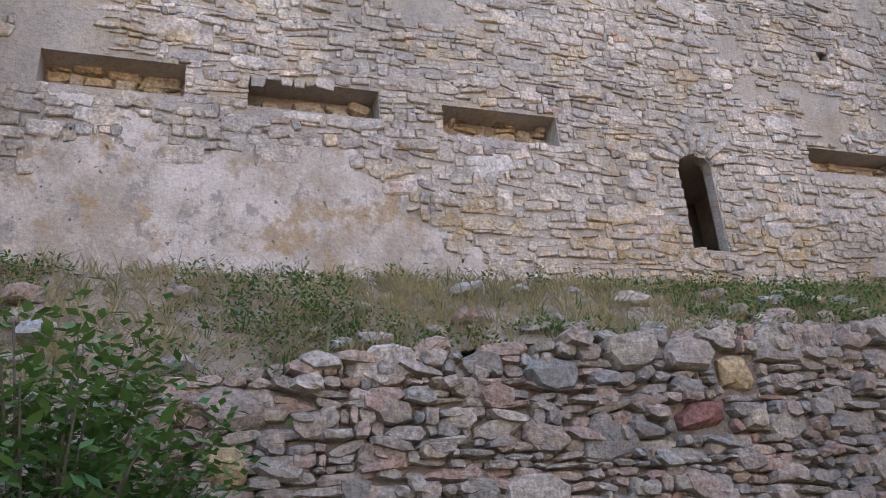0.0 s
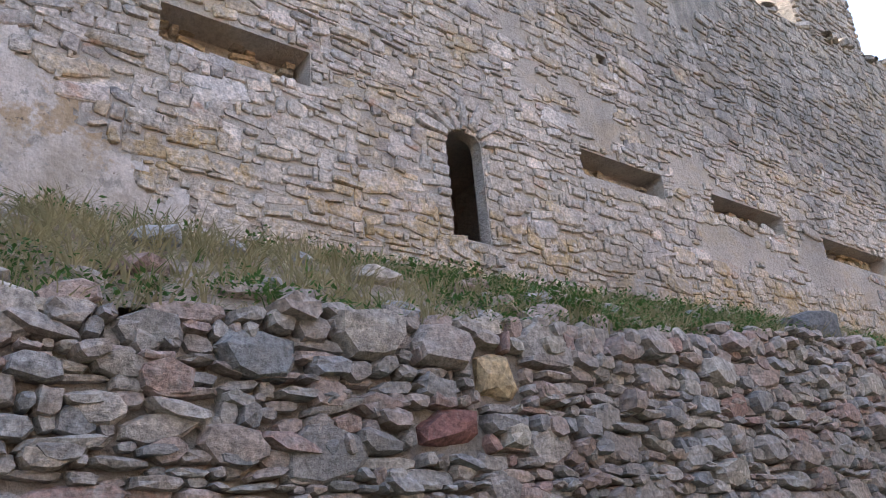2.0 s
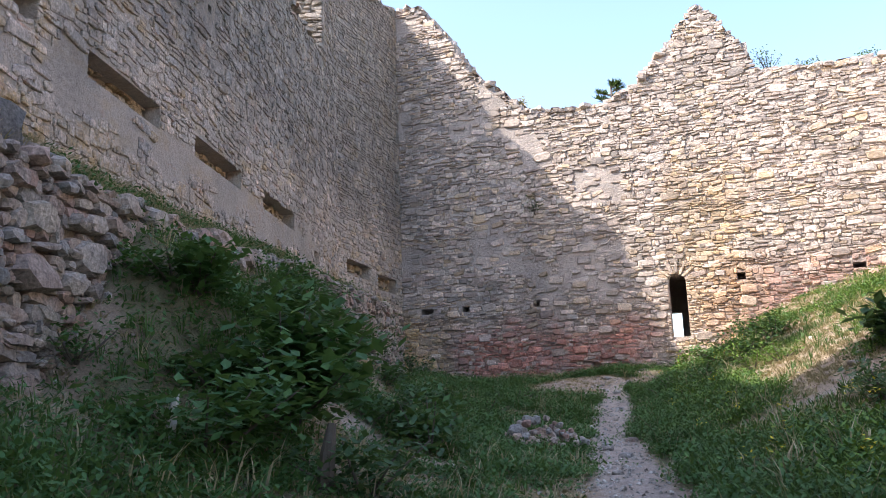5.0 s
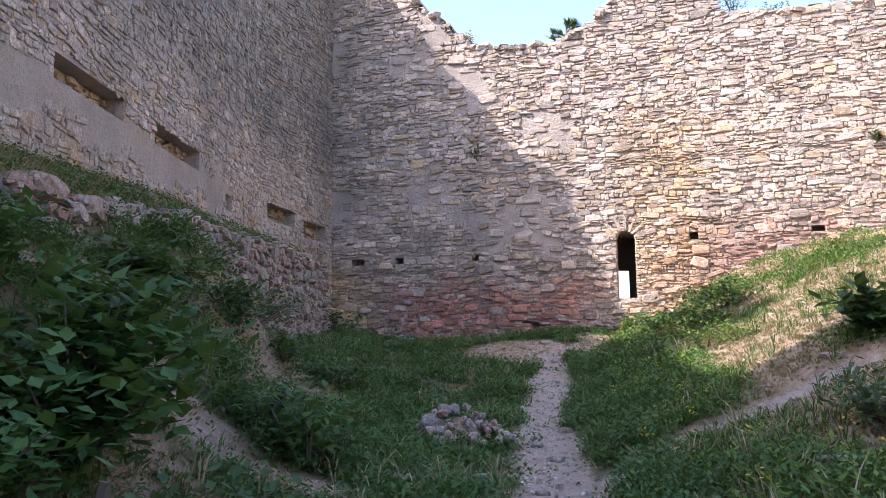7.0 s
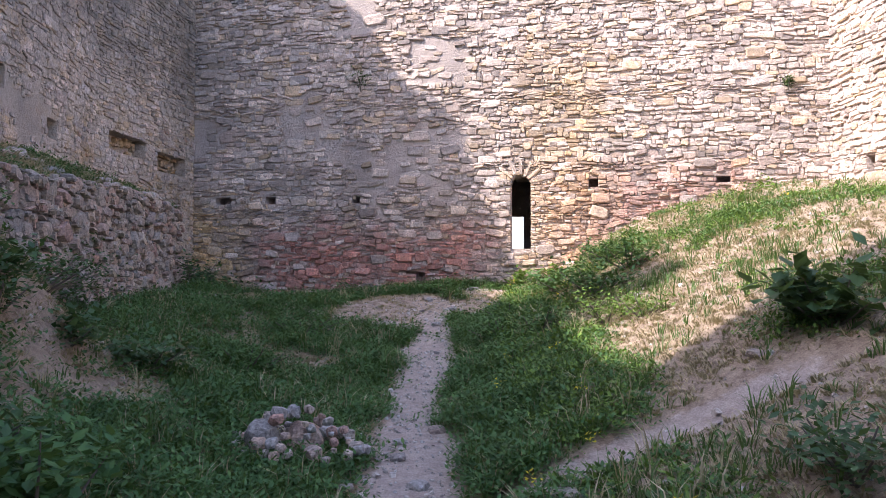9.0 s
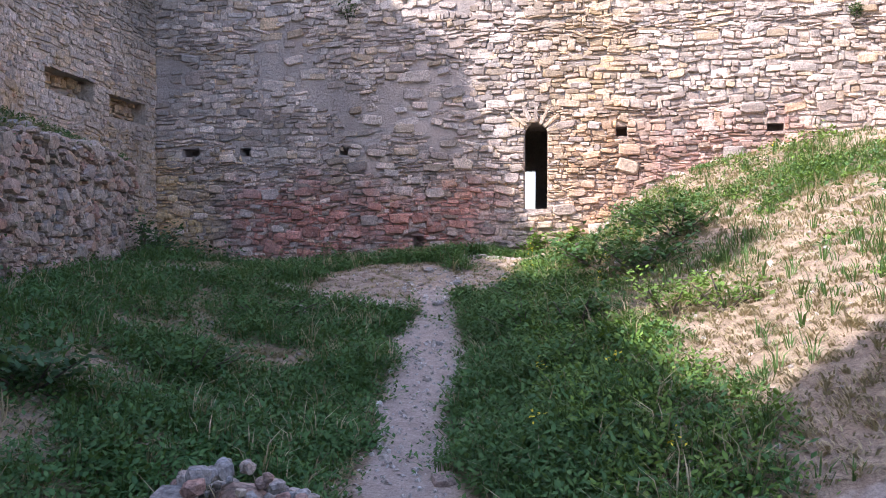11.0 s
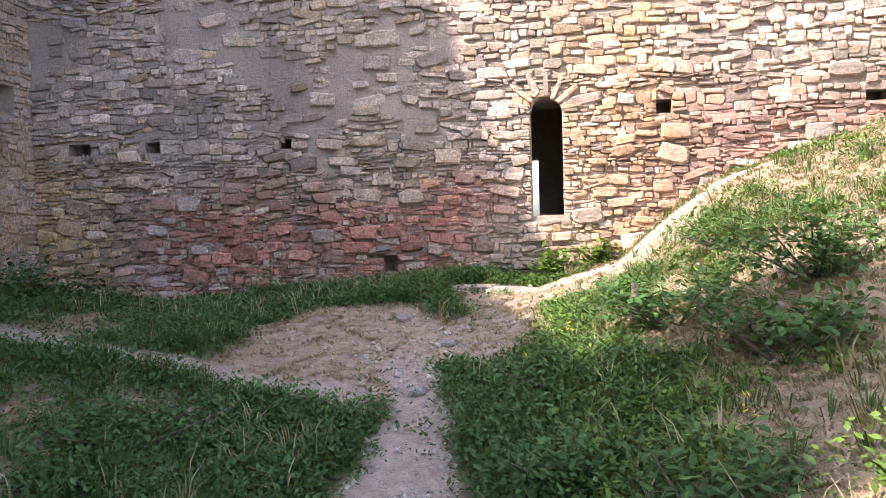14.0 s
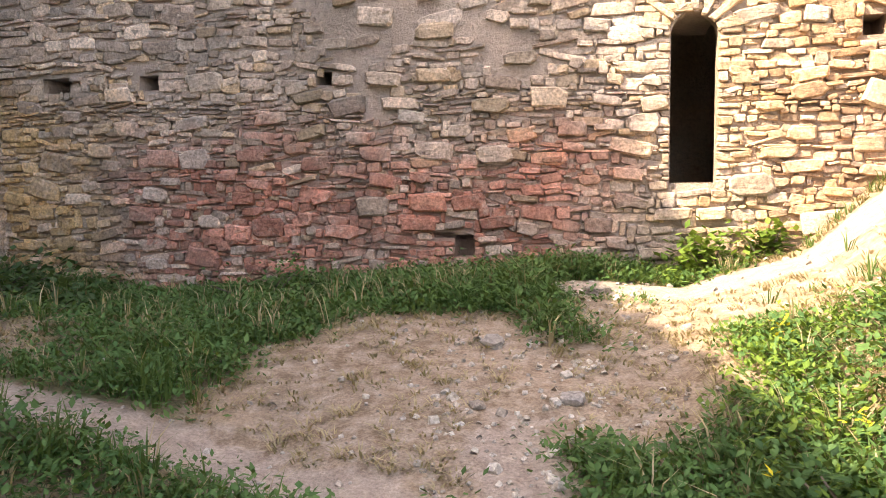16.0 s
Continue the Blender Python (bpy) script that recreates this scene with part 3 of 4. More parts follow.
def plaster_patch():
    """The plaster still clinging to the lower wall, a thin coat with a ragged edge."""
    verts, faces, step = [], [], 0.03
    ss, zs = np.arange(20.6, 25.2, step), np.arange(0.3, 1.9, step)
    keep = lambda s, z: not bare(s, z) and not any(o[0] - .03 < s < o[1] + .03 and o[2] - .03 < z < o[3] + .03 for o in LEFT_HOLES)
    index = {}

    def vert(i, j):
        if (i, j) not in index:
            s, z = ss[i] + wob(i, j, .9, .03), zs[j] + wob(j, i, .9, .03)
            index[i, j] = len(verts)
            verts.append((s, 0.012 + wob(s, z, 1.5, .01) + wob(s, z, 6, .004), z))
        return index[i, j]

    for i in range(len(ss) - 1):
        for j in range(len(zs) - 1):
            if keep(ss[i], zs[j]):
                faces.append((vert(i, j), vert(i, j + 1), vert(i + 1, j + 1), vert(i + 1, j)))
    part("plaster", from_data("plaster", verts, faces, m_plaster, True), wall_left, "flaking pinkish cream plaster")


plaster_patch()

# the short length between the bend and the corner
CORNER_HOLES = [(0.35, 1.45, 1.46, 1.82, SLOT_D), (1.85, 3.0, 1.6, 1.94, SLOT_D)]
corner_top = lambda s: 9.1 - 0.15 * s + wob(s, 9, 1.7, 0.25)
wall_corner = wall_core("wall_corner", CORNER, 0.0, 3.52, -2, corner_top, 1.0, CORNER_HOLES, m_left_mortar, "high remains of a tower wall in rubble stone")
corner_stones = list(courses(rng, 0.0, 3.5, -0.9, 9, (0.04, 0.11), (0.07, 0.22), CORNER_HOLES, lambda s, z: True, corner_top))

# the end wall
END_HOLES = [(0.03, 0.4, 0.02, 1.42, 0), (-0.6, 0.03, 0.0, 1.5, -0.2), (0.4, 1.05, 0.0, 1.5, -0.2), (-5.92, -5.6, 0.94, 1.09, 0.4), (-4.86, -4.66, 0.94, 1.08, 0.4), (-3.07, -2.92, 0.93, 1.05, 0.4), (1.48, 1.65, 1.16, 1.32, 0.4),
             (3.75, 4.0, 1.2, 1.32, 0.4), (-1.8, -1.62, -0.62, -0.42, 0.25), (-2.0, -1.8, -0.45, -0.4, 0.1), (-6.0, -5.9, 0.55, 0.6, 0.2)]


def end_top(x):
    t = lerp(x, [(-8, 9.8), (-6.9, 9.3), (-5.8, 9.1), (-5.3, 8.5), (-4.25, 6.9), (-2.9, 5.72), (-1.45, 5.6), (-0.4, 5.85), (0.15, 6.5), (1.24, 7.7), (1.75, 6.95), (2.2, 6.3), (2.3, 5.82), (6.2, 5.66)])
    return t + wob(x, 5, 1.8, 0.10) + wob(x, 7, 5, 0.06)


wall_end = wall_core("wall_end", END, -7.4, 6.2, -2, end_top, 1.2, END_HOLES, m_end_mortar, "high rubble end wall, red stones below, slit window")
slit_head(END, wall_end, 0.03, 0.4, 1.24, 1.42, 0.2, m_end_mortar)


def end_bare(x, z):
    if x < -0.8 and z > 0.75 + wob(x, z, 0.9, 0.5) and noise.noise((x * 0.7, z * 0.9, 4.4)) + 0.5 * noise.noise((x * 2.2, z * 2.2, 1)) > 0.22:
        return False
    return True


low = list(courses(rng, -6.42, 5.75, -1.15, 0.95, (0.035, 0.10), (0.06, 0.2), END_HOLES, end_bare, end_top))
high = list(courses(rng, -6.42, 5.75, 0.95, 9.2, (0.045, 0.12), (0.07, 0.25), END_HOLES, end_bare, end_top))
end_low_blocks = blocks_among(rng, -6.4, 5.7, -1.0, 1.0, 230, (0.16, 0.36), (0.3, 0.65), END_HOLES, lambda x, z: True, end_top)
end_blocks = blocks_among(rng, -6.4, 5.7, 1.0, 7.5, 420, (0.18, 0.42), (0.3, 0.6), END_HOLES, lambda x, z: True, end_top)

# the sunlit wall that runs back from the far corner
RIGHT_HOLES = [(0.91, 1.12, 1.22, 1.5, 0.35), (1.48, 1.72, 1.36, 1.62, 0.35), (2.15, 2.75, 1.0, 1.58, 0.5), (3.14, 3.38, 1.68, 1.88, 0.35), (3.85, 4.15, 1.78, 2.0, 0.35), (4.6, 4.88, 1.86, 2.1, 0.35)]
right_top = lambda s: 5.7 + 0.03 * s + wob(s, 12, 1.4, 0.12)
wall_right = wall_core("wall_right", RIGHT, 0.0, 20, -2, right_top, 1.0, RIGHT_HOLES, m_end_mortar, "sunlit rubble wall with square putlog holes", 0.4)
right_stones = list(courses(rng, 0.0, 9.5, 0.6, 5.8, (0.05, 0.13), (0.08, 0.28), RIGHT_HOLES, lambda s, z: True, right_top))

# the higher wall behind the palace wall, which shades the near part of the court
BACK = axes(LEFT_O + LEFT_U * 14.1 - LEFT_N * 1.2, LEFT_U, LEFT_N)
wall_back = wall_core("wall_back", BACK, 0.0, 13, -2, lambda s: 13.0 + wob(s, 20, 1.5, .2), 0.9, [], m_left_mortar, "higher rubble wall standing behind the palace wall")
UPSTAND = axes(LEFT_O - LEFT_N * 0.5, LEFT_U, LEFT_N)
upstand_top = lambda s: 9.1 - 0.35 * abs(s - 10.2) + wob(s, 25, 1.9, .35)
wall_upstand = wall_core("wall_upstand", UPSTAND, 9.05, 11.25, 5.0, upstand_top, 0.6, [], m_left_mortar, "tall ruined stump of masonry rising from the palace wall", 0.2)
upstand_stones = list(courses(rng, 9.05, 11.25, 5.6, 9.4, (0.05, 0.13), (0.08, 0.26), [], lambda s, z: True, upstand_top))
STUB = axes(LEFT_O - LEFT_N * 1.1, LEFT_U, LEFT_N)
stub_top = lambda s: lerp(s, [(2.0, 9.6), (3.6, 9.4), (4.6, 8.8)]) + wob(s, 33, 2.0, .2)
wall_stub = wall_core("wall_stub", STUB, 1.5, 4.6, -2, stub_top, 1.4, [], m_left_mortar, "thick broken stump of the corner tower", 0.2)
# the broken end of the tower, facing down the court
BROKEN = axes(LEFT_O + LEFT_U * 4.6, -LEFT_N, LEFT_U)
broken_stones = list(courses(rng, 0.0, 2.45, 5.7, 8.9, (0.05, 0.12), (0.1, 0.3), [], lambda s, z: True, lambda s: lerp(s, [(0, 7.4), (1.05, 7.5), (1.15, 8.8), (2.45, 8.85)])))

# plain walls that close the court behind the walker, and the dark rooms behind the slits
for name, m, s1, z1, lab in (("wall_south", axes((-0.5, -26.2, 0), Vector((1, 0, 0)), Vector((0, 1, 0))), 14, 3.0, "low rubble wall closing the court"),):
    wall_core(name, m, 0, s1, -4, lambda s: z1 + wob(s, 30, 1, .2), 0.9, [], m_left_mortar, lab, 0.5)


def pier():
    verts, faces = [], []
    box_data(((24.95, 26.6), (0.0, 0.55), (-1.0, 5.0)), verts, faces)
    ob = new("wall_pier", from_data("wall_pier", verts, faces, m_left_mortar))
    ob.matrix_world = LEFT
    return tagged(ob, "projecting rubble pier of the palace wall", "wall", kind="structure")


wall_pier = pier()


def room(name, m, s0, s1, z0, z1, deep, start, door=None):
    """Walls, roof and floor of a room behind a wall; door: an opening (s0, s1, z0, z1) in its far side."""
    verts, faces, t = [], [], 0.3
    far = start + deep
    box_data(((s0 - t, s0), (-far, -start), (z0 - t, z1)), verts, faces)
    box_data(((s1, s1 + t), (-far, -start), (z0 - t, z1)), verts, faces)
    box_data(((s0 - t, s1 + t), (-far - t, -start), (z1, z1 + t)), verts, faces)
    box_data(((s0, s1), (-far, -start), (z0 - t, z0)), verts, faces)
    if door:
        a, b, c, d = door
        box_data(((s0 - t, a), (-far - t, -far), (z0 - t, z1)), verts, faces)
        box_data(((b, s1 + t), (-far - t, -far), (z0 - t, z1)), verts, faces)
        box_data(((a, b), (-far - t, -far), (d, z1)), verts, faces)
        box_data(((a, b), (-far - t, -far), (z0 - t, c)), verts, faces)
    else:
        box_data(((s0 - t, s1 + t), (-far - t, -far), (z0 - t, z1)), verts, faces)
    ob = new(name, from_data(name, verts, faces, m_left_mortar))
    ob.matrix_world = m
    tagged(ob, "dark vaulted chamber behind the wall", "room", kind="structure")


room("chamber_end", END, -1.4, 1.4, -0.35, 2.2, 2.1, 1.2, (-0.75, 0.0, -0.3, 0.9))
room("chamber_left", LEFT, 17.8, 20.2, 0.3, 3.0, 2.2, 1.1)


# ---- terrace in front of the palace ----
def terrace_back(s):
    return lerp(s, [(2.8, 0.95), (6, 1.0), (9, 1.0), (12, 0.75), (15, 0.72), (18, 0.56), (21, 0.5), (25, 0.5)])


def build_terrace():
    ss, ns = np.arange(2.85, 25.0, 0.15), np.linspace(0, RET_N - 0.05, 9)
    verts = []
    for s in ss:
        for n in ns:
            k = n / RET_N
            z = terrace_back(s) + (terrace_edge(s) - terrace_back(s)) * k ** 1.3 + wob(s, n, 2.2, 0.07)
            verts.append((s, n, z))
    w = len(ns)
    faces = [(i * w + j, i * w + j + 1, (i + 1) * w + j + 1, (i + 1) * w + j) for i in range(len(ss) - 1) for j in range(w - 1)]
    me = from_data("terrace", verts, faces, m_ground, True)
    me.attributes.new("path", "FLOAT", "POINT")
    me.attributes.new("green", "FLOAT", "POINT").data.foreach_set("value", [0.22 + 0.5 * noise.noise((v[0] * 0.9, v[1], 2.2)) for v in verts])
    ob = new("terrace_ground", me)
    ob.matrix_world = LEFT
    return tagged(ob, "overgrown earth bank at the foot of the wall", "ground", kind="structure")


terrace = build_terrace()
wall_terrace = wall_core("wall_terrace", RET, 2.8, 25.0, -2.4, lambda s: terrace_edge(s) + 0.0, 0.7, [], m_rub_mortar, "rough dry-laid terrace wall of grey and reddish rubble", 0.25)
rng = random.Random(8)
RET_SPECIAL = [(19.81, 20.15, -0.64, -0.36, 0), (20.1, 20.53, -0.88, -0.67, 0)]
ret_top = lambda s: terrace_edge(s) + 0.12
ret_stones = list(courses(rng, 2.8, 24.9, -1.75, 0.8, (0.045, 0.12), (0.07, 0.22), RET_SPECIAL, lambda s, z: True, ret_top, 0.09))
ret_blocks = blocks_among(rng, 2.8, 24.9, -1.7, 0.8, 760, (0.13, 0.42), (0.45, 0.85), RET_SPECIAL, lambda s, z: True, ret_top)


# ---- loose stones ----
def boulder(name, mat, x, y, z, size, seed, label, parent=None, rot=0, category="stone"):
    r = random.Random(seed)
    bm = bmesh.new()
    bmesh.ops.create_icosphere(bm, subdivisions=2, radius=0.5)
    for v in bm.verts:
        c = v.co
        f = 1 + 0.45 * noise.noise((c.x * 2.3 + seed, c.y * 2.3, c.z * 2.3)) + 0.2 * noise.noise((c.x * 6, c.y * 6 + seed, c.z * 6))
        v.co = Vector([math.copysign(min(abs(q * f), 0.40), q) for q in c])
    me = bpy.data.meshes.new(name)
    bm.to_mesh(me)
    bm.free()
    me.materials.append(mat)
    ob = new(name, me)
    if parent:
        ob.parent = parent
        ob.matrix_basis = pose(x, y, z, r.uniform(-12, 12), r.uniform(-12, 12), rot) @ Matrix.Diagonal((*size, 1))
        return tagged(ob, label)
    ob.matrix_world = pose(x, y, z, r.uniform(-12, 12), r.uniform(-12, 12), rot) @ Matrix.Diagonal((*size, 1))
    return tagged(ob, label, category, "scattered " + name.replace("_", " ") + "s")


boulder("stone", m_yellow, 19.98, -0.02, -0.5, (0.33, 0.26, 0.29), 5, "pale yellow sandstone block", wall_terrace)
boulder("stone", m_red, 20.31, -0.02, -0.77, (0.44, 0.24, 0.21), 6, "dark red sandstone block", wall_terrace)


def on_left(s, n, z):
    return LEFT @ Vector((s, n, z))


for k, (s, n, dz, size, mat) in enumerate([(16.35, 1.0, 0.16, (0.6, 0.5, 0.42), m_dark), (16.05, 1.02, 0.02, (0.5, 0.4, 0.22), m_rub_own), (16.7, 1.05, -0.02, (0.7, 0.45, 0.2), m_dark),
                                           (19.45, 1.05, 0.06, (0.46, 0.4, 0.3), m_rub_own), (19.05, 1.08, 0.04, (0.27, 0.3, 0.26), m_rub_own), (19.9, 1.08, 0.05, (0.24, 0.3, 0.3), m_rub_own),
                                           (18.5, 1.06, 0.0, (0.6, 0.4, 0.2), m_rub_own), (17.8, 1.06, 0.05, (0.4, 0.35, 0.25), m_rub_own), (21.0, 1.0, 0.08, (0.5, 0.35, 0.16), m_dark),
                                           (23.15, 1.15, -0.1, (0.52, 0.4, 0.34), m_rub_own), (23.2, 1.2, -0.4, (0.34, 0.3, 0.28), m_yellow), (9.6, 1.0, 0.02, (0.5, 0.4, 0.18), m_dark),
                                           (8.3, 1.0, 0.03, (0.55, 0.4, 0.2), m_rub_own), (10.6, 0.9, 0.05, (0.6, 0.4, 0.2), m_limestone)]):
    p = on_left(s, n, terrace_edge(s) + dz)
    boulder("block", mat, p.x, p.y, p.z, size, 20 + k, "weathered stone block on the terrace edge", rot=-75 + RNG.uniform(-15, 15))

heap = tagged(new("rubble_heap"), "low heap of grey broken limestone beside the path", "rubble")
heap.scale = (0.95, 1.05, 1.1)
heap.location = (-0.6, -9.75, ground_z(-0.6, -9.75) + 0.04)
boulder("rubble_stone", m_rub_own, 0.05, 0.1, 0.1, (0.34, 0.28, 0.24), 59, "", heap, 20)
boulder("rubble_stone", m_rub_own, -0.2, -0.15, 0.12, (0.3, 0.26, 0.3), 58, "", heap, 70)
for k in range(90):
    a, r = RNG.uniform(0, 6.28), 0.5 * math.sqrt(RNG.random())
    q = RNG.uniform(0.05, 0.15)
    boulder("rubble_stone", m_limestone if k % 3 == 0 else m_rub_own, r * math.cos(a) * 1.15, r * math.sin(a) * 0.8, 0.02 + 0.36 * (1 - r / 0.55) * RNG.uniform(.5, 1), (q, q * .8, q * .7), 60 + k, "", heap, RNG.uniform(0, 360))
for k, (x, y, q) in enumerate([(-0.07, -11.1, .24), (-0.42, -11.75, .22), (-0.25, -11.4, .28), (-1.06, -2.45, .15), (-2.05, -4.7, .16), (-1.23, -4.4, .16), (-0.1, -10.75, .13), (-0.45, -10.95, .14), (0.12, -9.6, .12), (0.02, -9.1, .13), (0.25, -8.75, .16), (-1.2, -7.0, .16), (0.28, -7.8, .2), (0.4, -10.2, .15),
                               (1.35, -10.9, .22), (2.23, -12.36, .22), (-0.05, -10.3, .1), (-0.62, -4.2, .14), (-1.0, -3.3, .08), (-0.55, -3.2, .12), (1.6, -5.0, .16), (2.0, -6.3, .12), (2.6, -9.5, .14),
                               (-0.9, -4.5, .12), (-0.5, -1.3, .18), (3.0, -11.3, .13), (2.9, -12.6, .1), (-0.6, -11.6, .13), (-1.8, -5.6, .12), (-0.35, -5.6, .09), (0.5, -11.4, .1)]):
    boulder("loose_stone", m_limestone if k % 2 else m_rub_own, x, y, ground_z(x, y) + 0.12 * q, (q * 1.2, q, q * .55), 120 + k, "small pale stone lying on the ground", rot=k * 47)


# ---- growth ----
def leaf_quads(verts, faces, p, d, up, length, width):
    """A pointed leaf of two folded halves."""
    side = d.cross(up)
    if side.length < 1e-4:
        side = Vector((1, 0, 0))
    side.normalize()
    k = len(verts)
    tip, mid = p + d * length, p + d * (length * 0.45) - up * (0.05 * length)
    verts += [tuple(p), tuple(mid + side * width * .5 + up * width * .15), tuple(tip), tuple(mid - side * width * .5 + up * width * .15)]
    faces += [(k, k + 1, k + 2), (k, k + 2, k + 3)]


def rand_dir(r, lift=0.3):
    a = r.uniform(0, 2 * math.pi)
    z = r.uniform(-0.3, 1) + lift
    return Vector((math.cos(a), math.sin(a), z)).normalized()


def tuft(r, verts, faces, p, height, blades, lean=0.45):
    for _ in range(blades):
        a = r.uniform(0, 6.283)
        out = Vector((math.cos(a), math.sin(a), 0))
        h = height * r.uniform(0.5, 1.1)
        b = p + out * r.uniform(0, 0.05)
        side = Vector((-out.y, out.x, 0)) * r.uniform(.003, .006)
        mid = b + Vector((0, 0, h * .6)) + out * h * lean * .3
        tip = b + Vector((0, 0, h * r.uniform(.75, 1))) + out * h * lean * r.uniform(.5, 1.3)
        k = len(verts)
        verts += [tuple(b - side), tuple(b + side), tuple(mid + side * .8), tuple(mid - side * .8), tuple(tip)]
        faces += [(k, k + 1, k + 2, k + 3), (k + 3, k + 2, k + 4)]


def weed(r, verts, faces, p, radius, height, leaves, size):
    """A low leafy clump."""
    for _ in range(leaves):
        a, q = r.uniform(0, 6.283), radius * math.sqrt(r.random())
        b = p + Vector((q * math.cos(a), q * math.sin(a), height * r.uniform(.15, 1) * (1 - .6 * (q / radius) ** 2)))
        d = rand_dir(r, 0.1)
        leaf_quads(verts, faces, b, d, Vector((r.uniform(-.3, .3), r.uniform(-.3, .3), 1)).normalized(), size * r.uniform(.6, 1.3), size * r.uniform(.35, .6))


r = random.Random(21)
green_v, green_f, dry_v, dry_f, low_v, low_f, sunlit_v, sunlit_f, pet_v, pet_f = ([] for _ in range(10))
count = 0
while count < 90000:
    y = -21 + 20.9 * r.random() ** 0.8
    x = path_x(y) + r.triangular(-6.2, 7.0, 0.3)
    v = Vector((x, y, 0)) - LEFT_O
    if v.dot(LEFT_N) < RET_N + 0.05 and v.dot(LEFT_U) > 2.8 or x < -6.3 or x > 5.8 - y * 0.35:
        count += 1
        continue
    count += 1
    pm = path_mask(x, y)
    if pm > 0.25 and r.random() < 0.96:
        continue
    g = green_mask(x, y)
    p = Vector((x, y, ground_z(x, y) - 0.01))
    d = x - path_x(y)
    if r.random() < g * 1.1:
        kind = r.random()
        lush = max(0.4, 0.75 + 0.6 * max(0, g - 0.4) + wob(x, y, 1.1, 0.8))
        if kind < 0.2:
            tuft(r, green_v, green_f, p, r.uniform(.08, .22) * lush, 9)
        elif kind < 0.95:
            # on the sunny bank nearly half the weeds take the sun-brightened leaf colour
            a = (sunlit_v, sunlit_f) if (d > 0.9 and r.random() < 0.45) else (low_v, low_f)
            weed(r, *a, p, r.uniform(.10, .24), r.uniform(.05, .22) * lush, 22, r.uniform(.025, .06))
        elif kind > 0.997 and d > 0.5:
            weed(r, pet_v, pet_f, p + Vector((0, 0, .25)), .05, .12, 12, .03)
        else:
            tuft(r, dry_v, dry_f, p, r.uniform(.12, .3), 6, 0.7)
    elif pm < 0.2 and r.random() < 0.75 - 0.6 * bare_earth(x, y):
        if d > 1.0 and r.random() < 0.1 + wob(x, y, 0.9, 0.3):
            tuft(r, green_v, green_f, p, r.uniform(.06, .2), 9, 0.8)
        else:
            tuft(r, dry_v, dry_f, p, r.uniform(.02, .06), 12, 1.5)
for k in range(7500):
    s, n = r.uniform(2.9, 24.8), RET_N * r.random() ** 0.8
    kk = n / RET_N
    z = terrace_back(s) + (terrace_edge(s) - terrace_back(s)) * kk ** 1.3
    p = on_left(s, n, z)
    q = r.random()
    if q < 0.66:
        tuft(r, dry_v, dry_f, p, r.uniform(.04, .15), 9, 1.5)
    elif q < 0.7:
        tuft(r, green_v, green_f, p, r.uniform(.05, .16), 9, 0.9)
    elif noise.noise((s * 0.9, n, 2.2)) > -0.15:
        weed(r, low_v, low_f, p, r.uniform(.08, .2), r.uniform(.06, .22), 30, r.uniform(.02, .05))
for name, v, f, mat, lab in (("grass", green_v, green_f, m_grass, "tufts of green grass on the slope"), ("dry_grass", dry_v, dry_f, m_straw, "withered straw-coloured grass"),
                             ("weeds", low_v, low_f, m_leaf, "low dark green leafy weeds"), ("fresh_weeds", sunlit_v, sunlit_f, m_leaf_sunlit, "bright green sunlit weeds"),
                             ("yellow_flowers", pet_v, pet_f, m_flower, "small yellow wild flowers")):
    tagged(new(name, from_data(name, v, f, mat)), lab, "plants", kind="stuff")


def stalk(bm, a, b, r0, r1):
    d = b - a
    q = d.to_track_quat("Z", "Y").to_matrix().to_4x4()
    bmesh.ops.create_cone(bm, cap_ends=True, segments=6, radius1=r0, radius2=r1, depth=d.length, matrix=Matrix.Translation((a + b) / 2) @ q)


def bush(name, p, radius, height, leaves, size, mat, label, seed, category="bush"):
    """Stems from one root and a crown of single leaves set along twigs."""
    rr = random.Random(seed)
    ob = tagged(new(name), label, category)
    ob.location = p
    verts, faces = [], []
    stems = max(6, int(leaves / 110))
    for _ in range(stems):
        a, q = rr.uniform(0, 6.283), radius * math.sqrt(rr.random()) * 0.95
        tip = Vector((q * math.cos(a), q * math.sin(a), height * rr.uniform(.55, 1.0) * math.sqrt(max(.1, 1 - .75 * (q / radius) ** 2))))
        bm = bmesh.new()
        stalk(bm, Vector((0, 0, -0.05)) + tip * 0.03, tip, 0.012, 0.004)
        me = bpy.data.meshes.new("stem")
        bm.to_mesh(me)
        bm.free()
        me.materials.append(m_bark)
        part("stem", me, ob)
        for _ in range(int(leaves / stems)):
            k = rr.uniform(0.3, 1.05)
            b = tip * k + Vector((rr.gauss(0, .09), rr.gauss(0, .09), rr.gauss(0, .07))) * (0.5 + radius)
            leaf_quads(verts, faces, b, rand_dir(rr, -0.1), Vector((rr.uniform(-.4, .4), rr.uniform(-.4, .4), 1)).normalized(), size * rr.uniform(.6, 1.3), size * rr.uniform(.45, .7))
    part("leaves", from_data("leaves", verts, faces, mat), ob)
    return ob


def bush_on(s, n, *a):
    p = on_left(s, n, 0)
    return bush(a[0], (p.x, p.y, ground_z(p.x, p.y)), *a[1:])


